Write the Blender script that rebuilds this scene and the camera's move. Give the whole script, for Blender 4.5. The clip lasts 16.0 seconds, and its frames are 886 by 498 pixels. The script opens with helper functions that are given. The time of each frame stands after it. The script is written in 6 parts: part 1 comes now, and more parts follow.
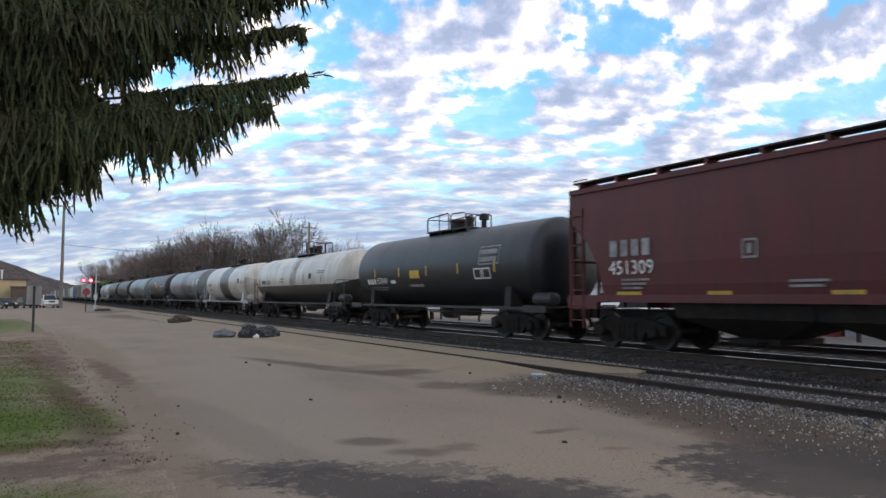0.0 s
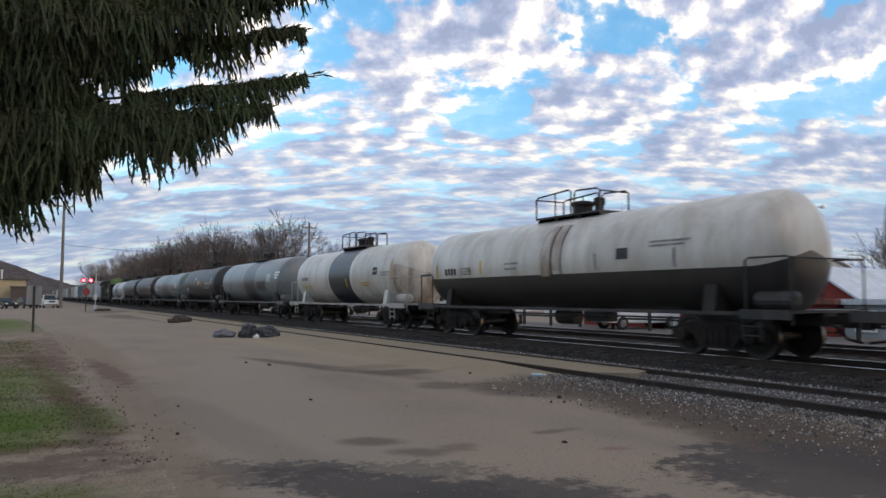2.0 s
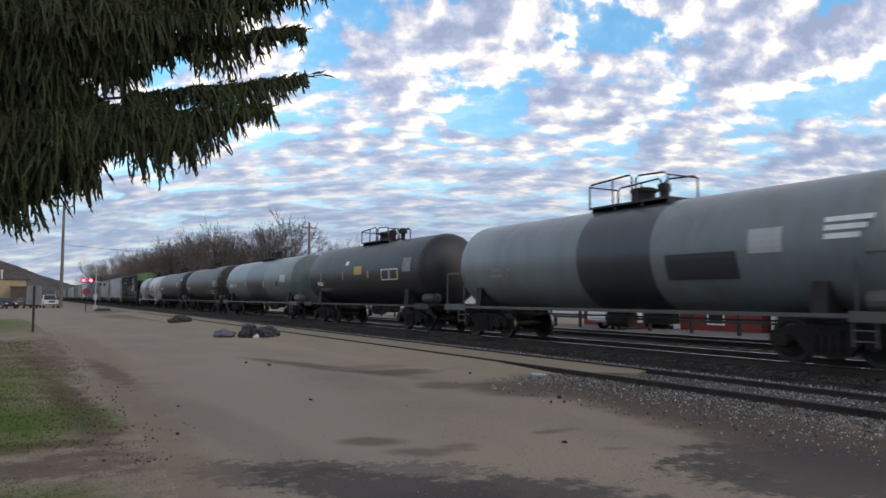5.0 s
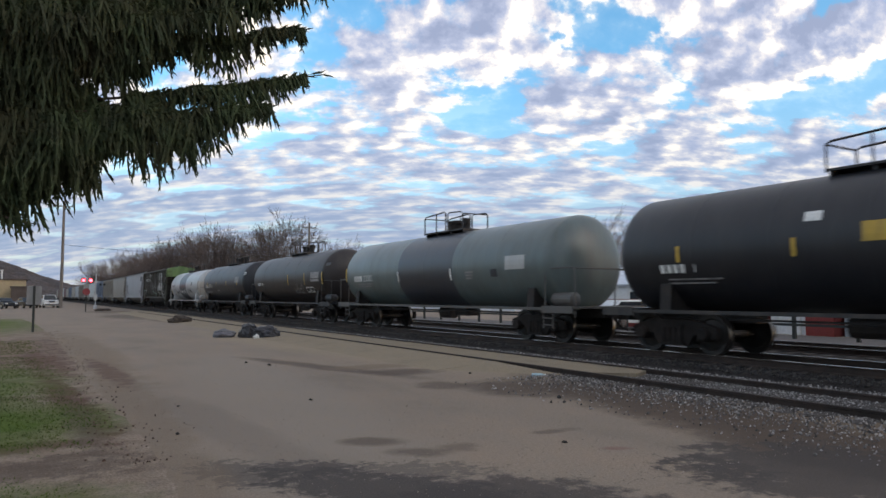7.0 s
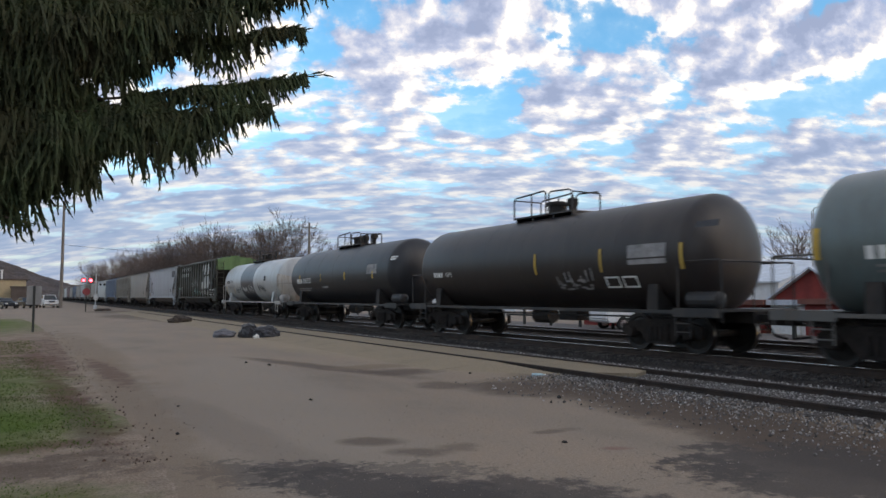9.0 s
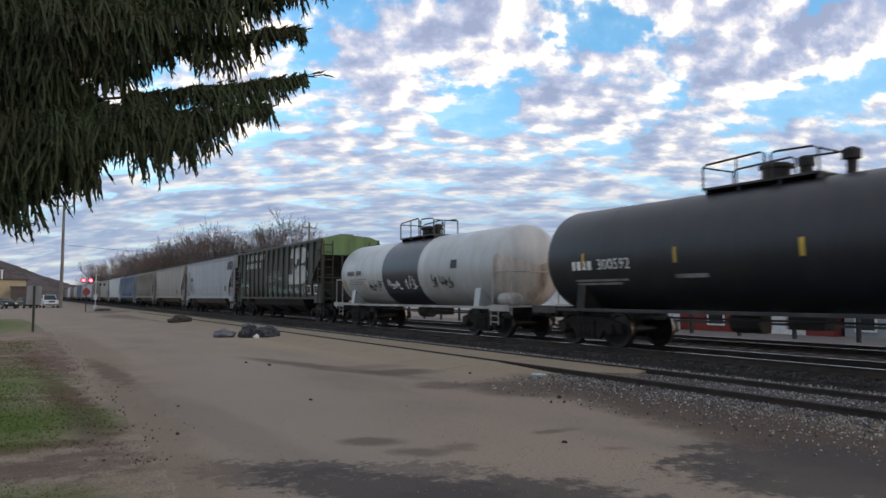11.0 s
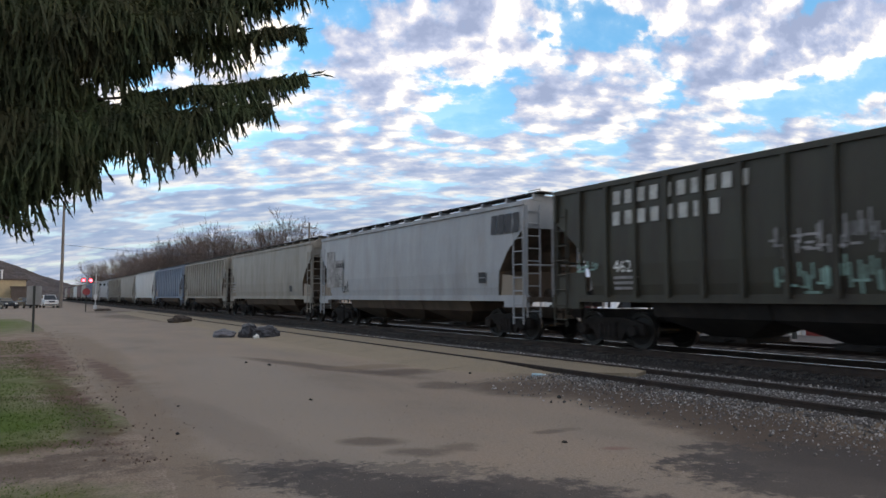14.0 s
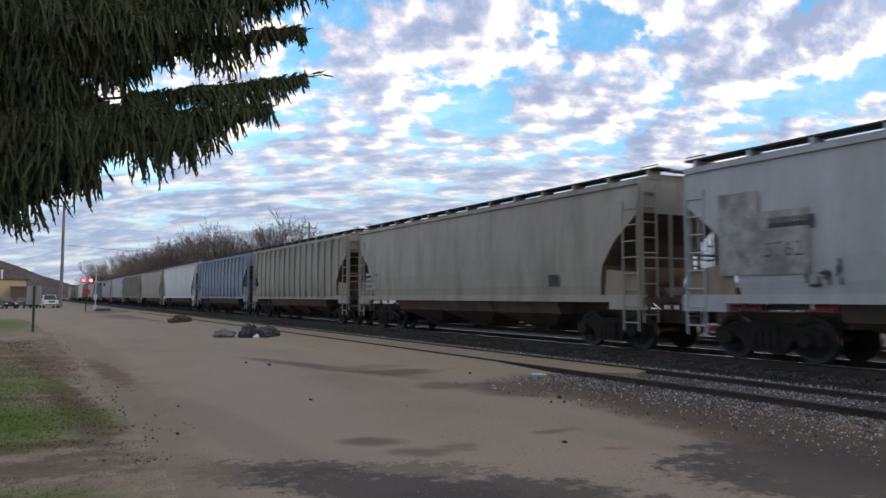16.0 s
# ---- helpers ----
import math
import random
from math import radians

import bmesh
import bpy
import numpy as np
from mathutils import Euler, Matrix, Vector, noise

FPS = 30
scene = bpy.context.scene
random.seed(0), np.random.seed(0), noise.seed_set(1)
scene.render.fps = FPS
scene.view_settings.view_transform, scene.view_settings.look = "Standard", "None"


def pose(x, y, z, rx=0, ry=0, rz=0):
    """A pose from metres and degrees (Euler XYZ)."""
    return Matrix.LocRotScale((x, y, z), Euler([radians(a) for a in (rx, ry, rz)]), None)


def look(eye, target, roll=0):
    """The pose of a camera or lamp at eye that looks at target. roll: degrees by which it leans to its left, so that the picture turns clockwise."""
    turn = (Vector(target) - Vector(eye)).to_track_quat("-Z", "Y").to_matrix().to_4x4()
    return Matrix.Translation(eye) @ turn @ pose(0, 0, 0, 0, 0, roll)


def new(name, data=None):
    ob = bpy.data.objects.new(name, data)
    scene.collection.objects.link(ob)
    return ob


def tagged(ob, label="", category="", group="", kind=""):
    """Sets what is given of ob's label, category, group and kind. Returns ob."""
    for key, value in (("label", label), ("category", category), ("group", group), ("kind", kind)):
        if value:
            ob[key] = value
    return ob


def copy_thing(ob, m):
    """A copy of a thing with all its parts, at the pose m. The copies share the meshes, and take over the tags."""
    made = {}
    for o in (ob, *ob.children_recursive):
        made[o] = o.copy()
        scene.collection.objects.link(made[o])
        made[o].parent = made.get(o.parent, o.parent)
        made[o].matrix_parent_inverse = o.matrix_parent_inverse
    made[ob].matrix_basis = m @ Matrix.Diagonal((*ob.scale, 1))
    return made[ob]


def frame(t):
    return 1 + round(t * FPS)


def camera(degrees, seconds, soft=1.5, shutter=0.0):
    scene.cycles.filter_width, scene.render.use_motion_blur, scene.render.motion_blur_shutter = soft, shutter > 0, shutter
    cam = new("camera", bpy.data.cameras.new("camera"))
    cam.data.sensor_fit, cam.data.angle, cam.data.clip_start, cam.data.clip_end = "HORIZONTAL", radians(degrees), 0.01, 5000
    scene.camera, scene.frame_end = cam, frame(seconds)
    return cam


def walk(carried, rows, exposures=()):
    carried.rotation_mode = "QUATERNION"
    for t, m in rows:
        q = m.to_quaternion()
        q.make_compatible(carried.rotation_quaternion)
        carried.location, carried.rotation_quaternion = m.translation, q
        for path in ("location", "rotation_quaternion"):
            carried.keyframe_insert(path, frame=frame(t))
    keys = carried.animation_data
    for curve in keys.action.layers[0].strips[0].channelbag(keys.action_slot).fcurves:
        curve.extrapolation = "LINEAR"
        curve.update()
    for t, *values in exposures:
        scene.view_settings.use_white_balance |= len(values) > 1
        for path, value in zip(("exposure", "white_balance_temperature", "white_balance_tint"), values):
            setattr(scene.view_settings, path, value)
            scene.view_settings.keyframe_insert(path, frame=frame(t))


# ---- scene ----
# ---- camera ----
YAW, PITCH, ROLL = 30.76, 3.88, 0.0
EYE = Vector((0.0, 0.0, 1.62))
AIM = Vector((math.sin(radians(YAW)) * math.cos(radians(PITCH)),
              math.cos(radians(YAW)) * math.cos(radians(PITCH)), math.sin(radians(PITCH))))
cam = camera(64.6, 16.0, soft=1.5, shutter=0.28)
STAND = look(EYE, EYE + AIM, ROLL)
walk(cam, [(0, STAND), (16, STAND)], exposures=[(0, 0.2), (1, 0.18), (1.5, 0.1), (2, -0.03), (13, -0.03), (14, 0.02), (16, 0.06)])

# ---- sky, sun ----
world = bpy.data.worlds.new("sky")
scene.world = world
world.use_nodes = True
wn = world.node_tree.nodes
sky = wn.new("ShaderNodeTexSky")
sky.sky_type, sky.sun_disc = "NISHITA", False
sky.sun_elevation, sky.sun_rotation = radians(22), radians(150)
sky.ozone_density = 1.6
vivid = wn.new("ShaderNodeHueSaturation")
vivid.inputs["Hue"].default_value, vivid.inputs["Saturation"].default_value, vivid.inputs["Value"].default_value = 0.487, 1.32, 1.85
world.node_tree.links.new(sky.outputs[0], vivid.inputs["Color"])
world.node_tree.links.new(vivid.outputs[0], wn["Background"].inputs[0])
wn["Background"].inputs[1].default_value = 0.15
sun = new("sun", bpy.data.lights.new("sun", "SUN"))
sun.data.energy, sun.data.angle, sun.data.color = 0.7, radians(30), (1.0, 0.86, 0.7)
sun.matrix_world = look((25, -43, 26), (0, 0, 0))

XT, ZR = 14.15, 0.30          # middle of the main track, height of its rail tops
XS, ZS = 10.4, 0.13           # the old siding
SPEED = 11.2                  # metres a second, towards -y


# ---- materials ----
def material(name, base, rough=0.8, metal=0.0, vary=0.25, scale=3.0, fine=40.0, bump=0.15, second=None,
             second_amount=0.5, stretch=(1, 1, 1), second_scale=1.2, glow=None, fine_vary=0.15, spec=0.4):
    """A surface with grain at two scales, stains of a second colour and fine relief."""
    m = bpy.data.materials.new(name)
    m.use_nodes = True
    nt = m.node_tree
    n, ln = nt.nodes, nt.links
    b = n["Principled BSDF"]
    b.inputs["Roughness"].default_value, b.inputs["Metallic"].default_value = rough, metal
    b.inputs["Specular IOR Level"].default_value = spec
    co = n.new("ShaderNodeTexCoord")
    mp = n.new("ShaderNodeMapping")
    mp.inputs["Scale"].default_value = stretch
    ln.new(co.outputs["Object"], mp.inputs[0])

    def nz(sc, detail=4, rg=0.6):
        t = n.new("ShaderNodeTexNoise")
        t.inputs["Scale"].default_value, t.inputs["Detail"].default_value, t.inputs["Roughness"].default_value = sc, detail, rg
        ln.new(mp.outputs[0], t.inputs["Vector"])
        return t

    def ranged(sock, a, c, lo, hi):
        r = n.new("ShaderNodeMapRange")
        for k, val in enumerate((a, c, lo, hi)):
            r.inputs[k + 1].default_value = val
        ln.new(sock, r.inputs[0])
        return r.outputs[0]

    def mix(mode, fac, a, c):
        q = n.new("ShaderNodeMix")
        q.data_type, q.blend_type = "RGBA", mode
        for sock, val in ((q.inputs[0], fac), (q.inputs[6], a), (q.inputs[7], c)):
            if isinstance(val, bpy.types.NodeSocket):
                ln.new(val, sock)
            elif isinstance(val, (int, float)):
                sock.default_value = val
            else:
                sock.default_value = (*val, 1)
        return q.outputs[2]

    coarse, grain = nz(scale), nz(fine, 3)
    lo, hi = 1 - vary, 1 + vary
    f1 = ranged(coarse.outputs[0], 0.3, 0.7, lo, hi)
    f2 = ranged(grain.outputs[0], 0.3, 0.7, 1 - fine_vary, 1 + fine_vary)
    mul = n.new("ShaderNodeMath")
    mul.operation = "MULTIPLY"
    ln.new(f1, mul.inputs[0]), ln.new(f2, mul.inputs[1])
    col = base
    if second:
        st = nz(second_scale, 6, 0.65)
        col = mix("MIX", ranged(st.outputs[0], 0.42, 0.66, 0.0, second_amount), base, second)
    val = n.new("ShaderNodeCombineColor")
    for k in range(3):
        ln.new(mul.outputs[0], val.inputs[k])
    col = mix("MULTIPLY", 1.0, col, val.outputs[0])
    ln.new(col, b.inputs["Base Color"])
    if bump:
        bp = n.new("ShaderNodeBump")
        bp.inputs["Strength"].default_value, bp.inputs["Distance"].default_value = bump, 0.02
        ln.new(grain.outputs[0], bp.inputs["Height"]), ln.new(bp.outputs[0], b.inputs["Normal"])
    if glow:
        b.inputs["Emission Color"].default_value, b.inputs["Emission Strength"].default_value = (*glow[:3], 1), glow[3]
    return m


def paint(name, base, dirt=(0.09, 0.07, 0.055), amount=0.5, rough=0.55, spec=0.4):
    """Weathered paint with grime that runs down in streaks."""
    return material(name, base, rough, 0.0, 0.14, 0.7, 25, 0.03, dirt, amount, (1.6, 1.6, 0.35), 1.1, fine_vary=0.06, spec=spec)


M = {}
M["steel_dark"] = material("dark_steel", (0.016, 0.014, 0.0135), 0.75, 0.0, 0.4, 3, 30, 0.2, (0.04, 0.03, 0.024), 0.5)
M["truck_steel"] = material("grimy_cast_steel", (0.016, 0.014, 0.0135), 0.85, 0.0, 0.4, 4, 40, 0.25, (0.028, 0.021, 0.017), 0.5, spec=0.2)
M["wheel_steel"] = material("worn_wheel_steel", (0.016, 0.014, 0.013), 0.6, 0.1, 0.3, 5, 30, 0.1)
M["rail_head"] = material("polished_rail", (0.6, 0.59, 0.58), 0.22, 1.0, 0.1, 2, 60, 0.02)
M["rail_rust"] = material("rusty_rail", (0.04, 0.028, 0.023), 0.85, 0.0, 0.35, 3, 50, 0.3, (0.02, 0.017, 0.015), 0.6)
M["tread"] = material("bright_wheel_tread", (0.16, 0.155, 0.15), 0.35, 1.0, 0.1, 5, 30, 0)
M["tie"] = material("weathered_tie_wood", (0.06, 0.05, 0.043), 0.9, 0.0, 0.35, 2, 30, 0.5, (0.03, 0.027, 0.025), 0.7, (1, 8, 1))
M["white_pipe"] = paint("white_pipe", (0.36, 0.34, 0.32), amount=0.6)
M["black_pipe"] = paint("black_pipe", (0.02, 0.02, 0.022))
M["grey_pipe"] = paint("grimy_grey_pipe", (0.09, 0.088, 0.085), amount=0.7)
M["yellow"] = paint("yellow_stripe", (0.55, 0.36, 0.05), amount=0.5)
M["white_mark"] = material("white_lettering", (0.72, 0.72, 0.70), 0.6, 0, 0.15, 4, 30, 0, (0.4, 0.4, 0.38), 0.4)
M["grey_mark"] = material("faded_lettering", (0.26, 0.25, 0.25), 0.6, 0, 0.3, 4, 30, 0, (0.1, 0.1, 0.1), 0.7)
M["black_mark"] = material("black_lettering", (0.03, 0.03, 0.035), 0.6, 0, 0.2, 4, 30, 0)
M["worn_mark"] = material("worn_white_paint", (0.42, 0.42, 0.40), 0.6, 0, 0.25, 3, 30, 0, (0.2, 0.19, 0.17), 0.6)
M["mint_mark"] = material("mint_spray_paint", (0.22, 0.34, 0.30), 0.6, 0, 0.3, 4, 30, 0, (0.1, 0.14, 0.12), 0.8)


# ---- mesh helpers ----
def part(name, bm, mat, parent=None, label="", smooth=False):
    """Links a bmesh as one mesh object under a thing or a part."""
    me = bpy.data.meshes.new(name)
    bmesh.ops.recalc_face_normals(bm, faces=bm.faces)
    bm.to_mesh(me)
    bm.free()
    for m in (mat if isinstance(mat, (list, tuple)) else [mat]):
        me.materials.append(m)
    if smooth:
        me.shade_smooth()
    ob = new(name, me)
    ob.parent = parent
    if label:
        ob["label"] = label
    return ob


def again(name, me, parent, m=None):
    ob = new(name, me)
    ob.parent = parent
    if m is not None:
        ob.matrix_local = m
    return ob


def thing(name, label, category, group="", kind="", at=None):
    ob = new(name)
    ob.empty_display_size = 0.2
    if at is not None:
        ob.matrix_world = at
    return tagged(ob, label, category, group, kind)


def box(bm, x0, x1, y0, y1, z0, z1, mi=0):
    v = [bm.verts.new((x, y, z)) for x in (x0, x1) for y in (y0, y1) for z in (z0, z1)]
    for q in ((0, 1, 3, 2), (4, 6, 7, 5), (0, 4, 5, 1), (2, 3, 7, 6), (0, 2, 6, 4), (1, 5, 7, 3)):
        bm.faces.new([v[k] for k in q]).material_index = mi
    return v


def prism(bm, pts, axis, a, b, mi=0):
    """A polygon pushed along an axis: 'x' takes (y, z), 'y' takes (x, z), 'z' takes (x, y)."""
    def at(p, w):
        return {"x": (w, p[0], p[1]), "y": (p[0], w, p[1]), "z": (p[0], p[1], w)}[axis]
    lo, hi = [bm.verts.new(at(p, a)) for p in pts], [bm.verts.new(at(p, b)) for p in pts]
    bm.faces.new(lo[::-1]).material_index = mi
    bm.faces.new(hi).material_index = mi
    for k in range(len(pts)):
        j = (k + 1) % len(pts)
        bm.faces.new((lo[k], lo[j], hi[j], hi[k])).material_index = mi


def tube(bm, pts, r, seg=6, r1=None, mi=0):
    """A round bar through the points, with closed ends, tapering to r1."""
    pts = [Vector(p) for p in pts]
    rings = []
    for k, p in enumerate(pts):
        d = (pts[min(k + 1, len(pts) - 1)] - pts[max(k - 1, 0)]).normalized()
        side = d.cross(Vector((0, 0, 1)) if abs(d.z) < 0.9 else Vector((1, 0, 0))).normalized()
        up = side.cross(d)
        rr = r if r1 is None else r + (r1 - r) * k / (len(pts) - 1)
        rings.append([bm.verts.new(p + (side * math.cos(2 * math.pi * a / seg) + up * math.sin(2 * math.pi * a / seg)) * rr)
                      for a in range(seg)])
    for A, B in zip(rings, rings[1:]):
        for a in range(seg):
            bm.faces.new((A[a], A[(a + 1) % seg], B[(a + 1) % seg], B[a])).material_index = mi
    bm.faces.new(rings[0][::-1]).material_index = mi
    bm.faces.new(rings[-1]).material_index = mi


def lathe(bm, profile, centre, axis, seg=24, mat_of=None, caps=True):
    """Turns (along, radius) pairs round an axis through centre."""
    c = Vector(centre)
    rings = []
    for w, r in profile:
        ring = []
        for a in range(seg):
            u, v = r * math.cos(2 * math.pi * a / seg), r * math.sin(2 * math.pi * a / seg)
            off = {"x": (w, u, v), "y": (u, w, v), "z": (u, v, w)}[axis]
            ring.append(bm.verts.new(c + Vector(off)))
        rings.append(ring)
    for k, (A, B) in enumerate(zip(rings, rings[1:])):
        for a in range(seg):
            fc = bm.faces.new((A[a], A[(a + 1) % seg], B[(a + 1) % seg], B[a]))
            if mat_of:
                fc.material_index = mat_of(0.5 * (profile[k][0] + profile[k + 1][0]), 2 * math.pi * (a + 0.5) / seg)
    for ring, k in ((rings[0], 0), (rings[-1], len(profile) - 1)) if caps else ():
        fc = bm.faces.new(ring)
        if mat_of:
            fc.material_index = mat_of(profile[k][0], 1.5)


def letters(text, height):
    """A flat mesh of built-in type, its left end and foot at the origin."""
    cu = bpy.data.curves.new("type", "FONT")
    cu.body, cu.size, cu.resolution_u = text, height / 0.72, 2
    ob = bpy.data.objects.new("type", cu)
    me = bpy.data.meshes.new_from_object(ob)
    bpy.data.objects.remove(ob)
    return [tuple(v.co)[:2] for v in me.vertices], [tuple(p.vertices) for p in me.polygons]


def bars(rows):
    """Flat bars (u0, v0, u1, v1), cut in strips so that they follow a curved wall."""
    vs, fs = [], []
    for u0, v0, u1, v1 in rows:
        n = max(1, int(abs(v1 - v0) / 0.12))
        m = max(1, int(abs(u1 - u0) / 0.6))
        for k in range(n):
            for j in range(m):
                a, b = v0 + (v1 - v0) * k / n, v0 + (v1 - v0) * (k + 1) / n
                c, d = u0 + (u1 - u0) * j / m, u0 + (u1 - u0) * (j + 1) / m
                i = len(vs)
                vs += [(c, a), (d, a), (d, b), (c, b)]
                fs.append((i, i + 1, i + 2, i + 3))
    return vs, fs


def marking(name, flat, where, mat, parent, label=""):
    """Lays a flat figure on a wall; where(u, v) gives the place."""
    bm = bmesh.new()
    vs = [bm.verts.new(where(u, v)) for u, v in flat[0]]
    for f in flat[1]:
        try:
            bm.faces.new([vs[k] for k in f])
        except ValueError:
            pass
    return part(name, bm, mat, parent, label)
# ---- railway cars ----
WHEEL_R = 0.46
SPIN = []          # wheelsets that turn


def make_truck_meshes():
    made = {}
    bm = bmesh.new()
    prism(bm, [(-1.0, 0.42), (1.0, 0.42), (0.8, 0.72), (-0.8, 0.72)], "y", -0.2, 0.2)
    lathe(bm, [(0.70, 0.2), (0.8, 0.2)], (0, 0, 0), "z", 12)
    for sg in (-1, 1):
        prism(bm, [(-0.72, sg * 0.36), (0.72, sg * 0.36), (0.3, sg * 0.46), (-0.3, sg * 0.46)], "z", 0.34, 0.5)
        tube(bm, [(0.1, sg * 0.4, 0.42), (0.14, sg * 0.3, 0.95)], 0.035, 5)
    tube(bm, [(0.12, -0.4, 0.3), (0.12, 0.4, 0.3)], 0.03, 5)
    made["truck"] = part("truck_mould", bm, M["truck_steel"])
    bm = bmesh.new()
    prism(bm, [(-1.22, 0.36), (-1.22, 0.62), (-0.95, 0.70), (-0.5, 0.78), (0.5, 0.78), (0.95, 0.70), (1.22, 0.62), (1.22, 0.36),
               (0.98, 0.36), (0.9, 0.5), (0.62, 0.46), (0.42, 0.2), (-0.42, 0.2), (-0.62, 0.46), (-0.9, 0.5), (-0.98, 0.36)], "x", -0.06, 0.06)
    for y in (-0.89, 0.89):
        lathe(bm, [(-0.16, 0.12), (-0.14, 0.15), (0.06, 0.16)], (-0.03, y, 0.46), "x", 10)
    for y in (-0.24, -0.08, 0.08, 0.24):
        lathe(bm, [(0.27, 0.07), (0.62, 0.07)], (-0.09, y, 0), "z", 8)
    box(bm, -0.13, -0.03, -0.34, 0.34, 0.2, 0.27)
    box(bm, -0.12, -0.03, -0.3, 0.3, 0.6, 0.68)
    made["side_frame"] = part("side_frame_mould", bm, M["truck_steel"])
    bm = bmesh.new()
    for sg in (-1, 1):
        prof = [(-0.09, 0.12), (-0.06, 0.2), (-0.02, 0.34), (-0.055, 0.37), (-0.06, WHEEL_R), (0.055, WHEEL_R + 0.003), (0.06, WHEEL_R + 0.028),
                (0.085, WHEEL_R + 0.022), (0.085, 0.37), (0.04, 0.34), (0.07, 0.2), (0.1, 0.12)]
        lathe(bm, [(-sg * w, r) for w, r in prof], (sg * 0.755, 0, 0), "x", 28)
        lathe(bm, [(-sg * 0.057, WHEEL_R + 0.002), (sg * 0.05, WHEEL_R + 0.004)], (sg * 0.755, 0, 0), "x", 28, lambda w, a: 1, caps=False)
    lathe(bm, [(-0.95, 0.085), (0.95, 0.085)], (0, 0, 0), "x", 10)
    for k in range(4):
        a = k * math.pi / 2
        for sg in (-1, 1):
            tube(bm, [(sg * 0.70, 0.2 * math.cos(a), 0.2 * math.sin(a)), (sg * 0.83, 0.2 * math.cos(a), 0.2 * math.sin(a))], 0.025, 5)
    made["wheelset"] = part("wheelset_mould", bm, [M["wheel_steel"], M["tread"]])
    data = {k: o.data for k, o in made.items()}
    for o in made.values():
        bpy.data.objects.remove(o)
    return data


TRUCK = make_truck_meshes()


def add_trucks(car, centres, turning):
    for yc in centres:
        tr = again("truck", TRUCK["truck"], car, Matrix.Translation((0, yc, 0)))
        again("side_frame", TRUCK["side_frame"], tr, Matrix.Translation((-1.0, 0, 0)))
        again("side_frame", TRUCK["side_frame"], tr, pose(1.0, 0, 0, 0, 0, 180))
        for dy in (-0.89, 0.89):
            w = again("wheelset", TRUCK["wheelset"], tr, Matrix.Translation((0, dy, WHEEL_R)))
            if turning:
                SPIN.append((w, dy))


def add_couplers(car, half):
    for sg in (-1, 1):
        bm = bmesh.new()
        box(bm, -0.08, 0.08, sg * (half - 0.3), sg * (half + 0.42), 0.76, 0.92)
        prism(bm, [(-0.16, sg * (half + 0.3)), (0.18, sg * (half + 0.3)), (0.2, sg * (half + 0.5)), (0.02, sg * (half + 0.58)), (-0.14, sg * (half + 0.5))],
              "z", 0.70, 0.98)
        tube(bm, [(0.2, sg * half, 0.7), (0.25, sg * (half + 0.2), 0.45), (0.15, sg * (half + 0.55), 0.4)], 0.03, 5)
        part("coupler", bm, M["truck_steel"], car)


def ladder(bm, x0, y0, x1, y1, z0, z1, rungs, r=0.016):
    tube(bm, [(x0, y0, z0), (x0, y0, z1)], r * 1.3, 5)
    tube(bm, [(x1, y1, z0), (x1, y1, z1)], r * 1.3, 5)
    for k in range(rungs):
        z = z0 + (z1 - z0) * (k + 0.5) / rungs
        tube(bm, [(x0, y0, z), (x1, y1, z)], r, 5)


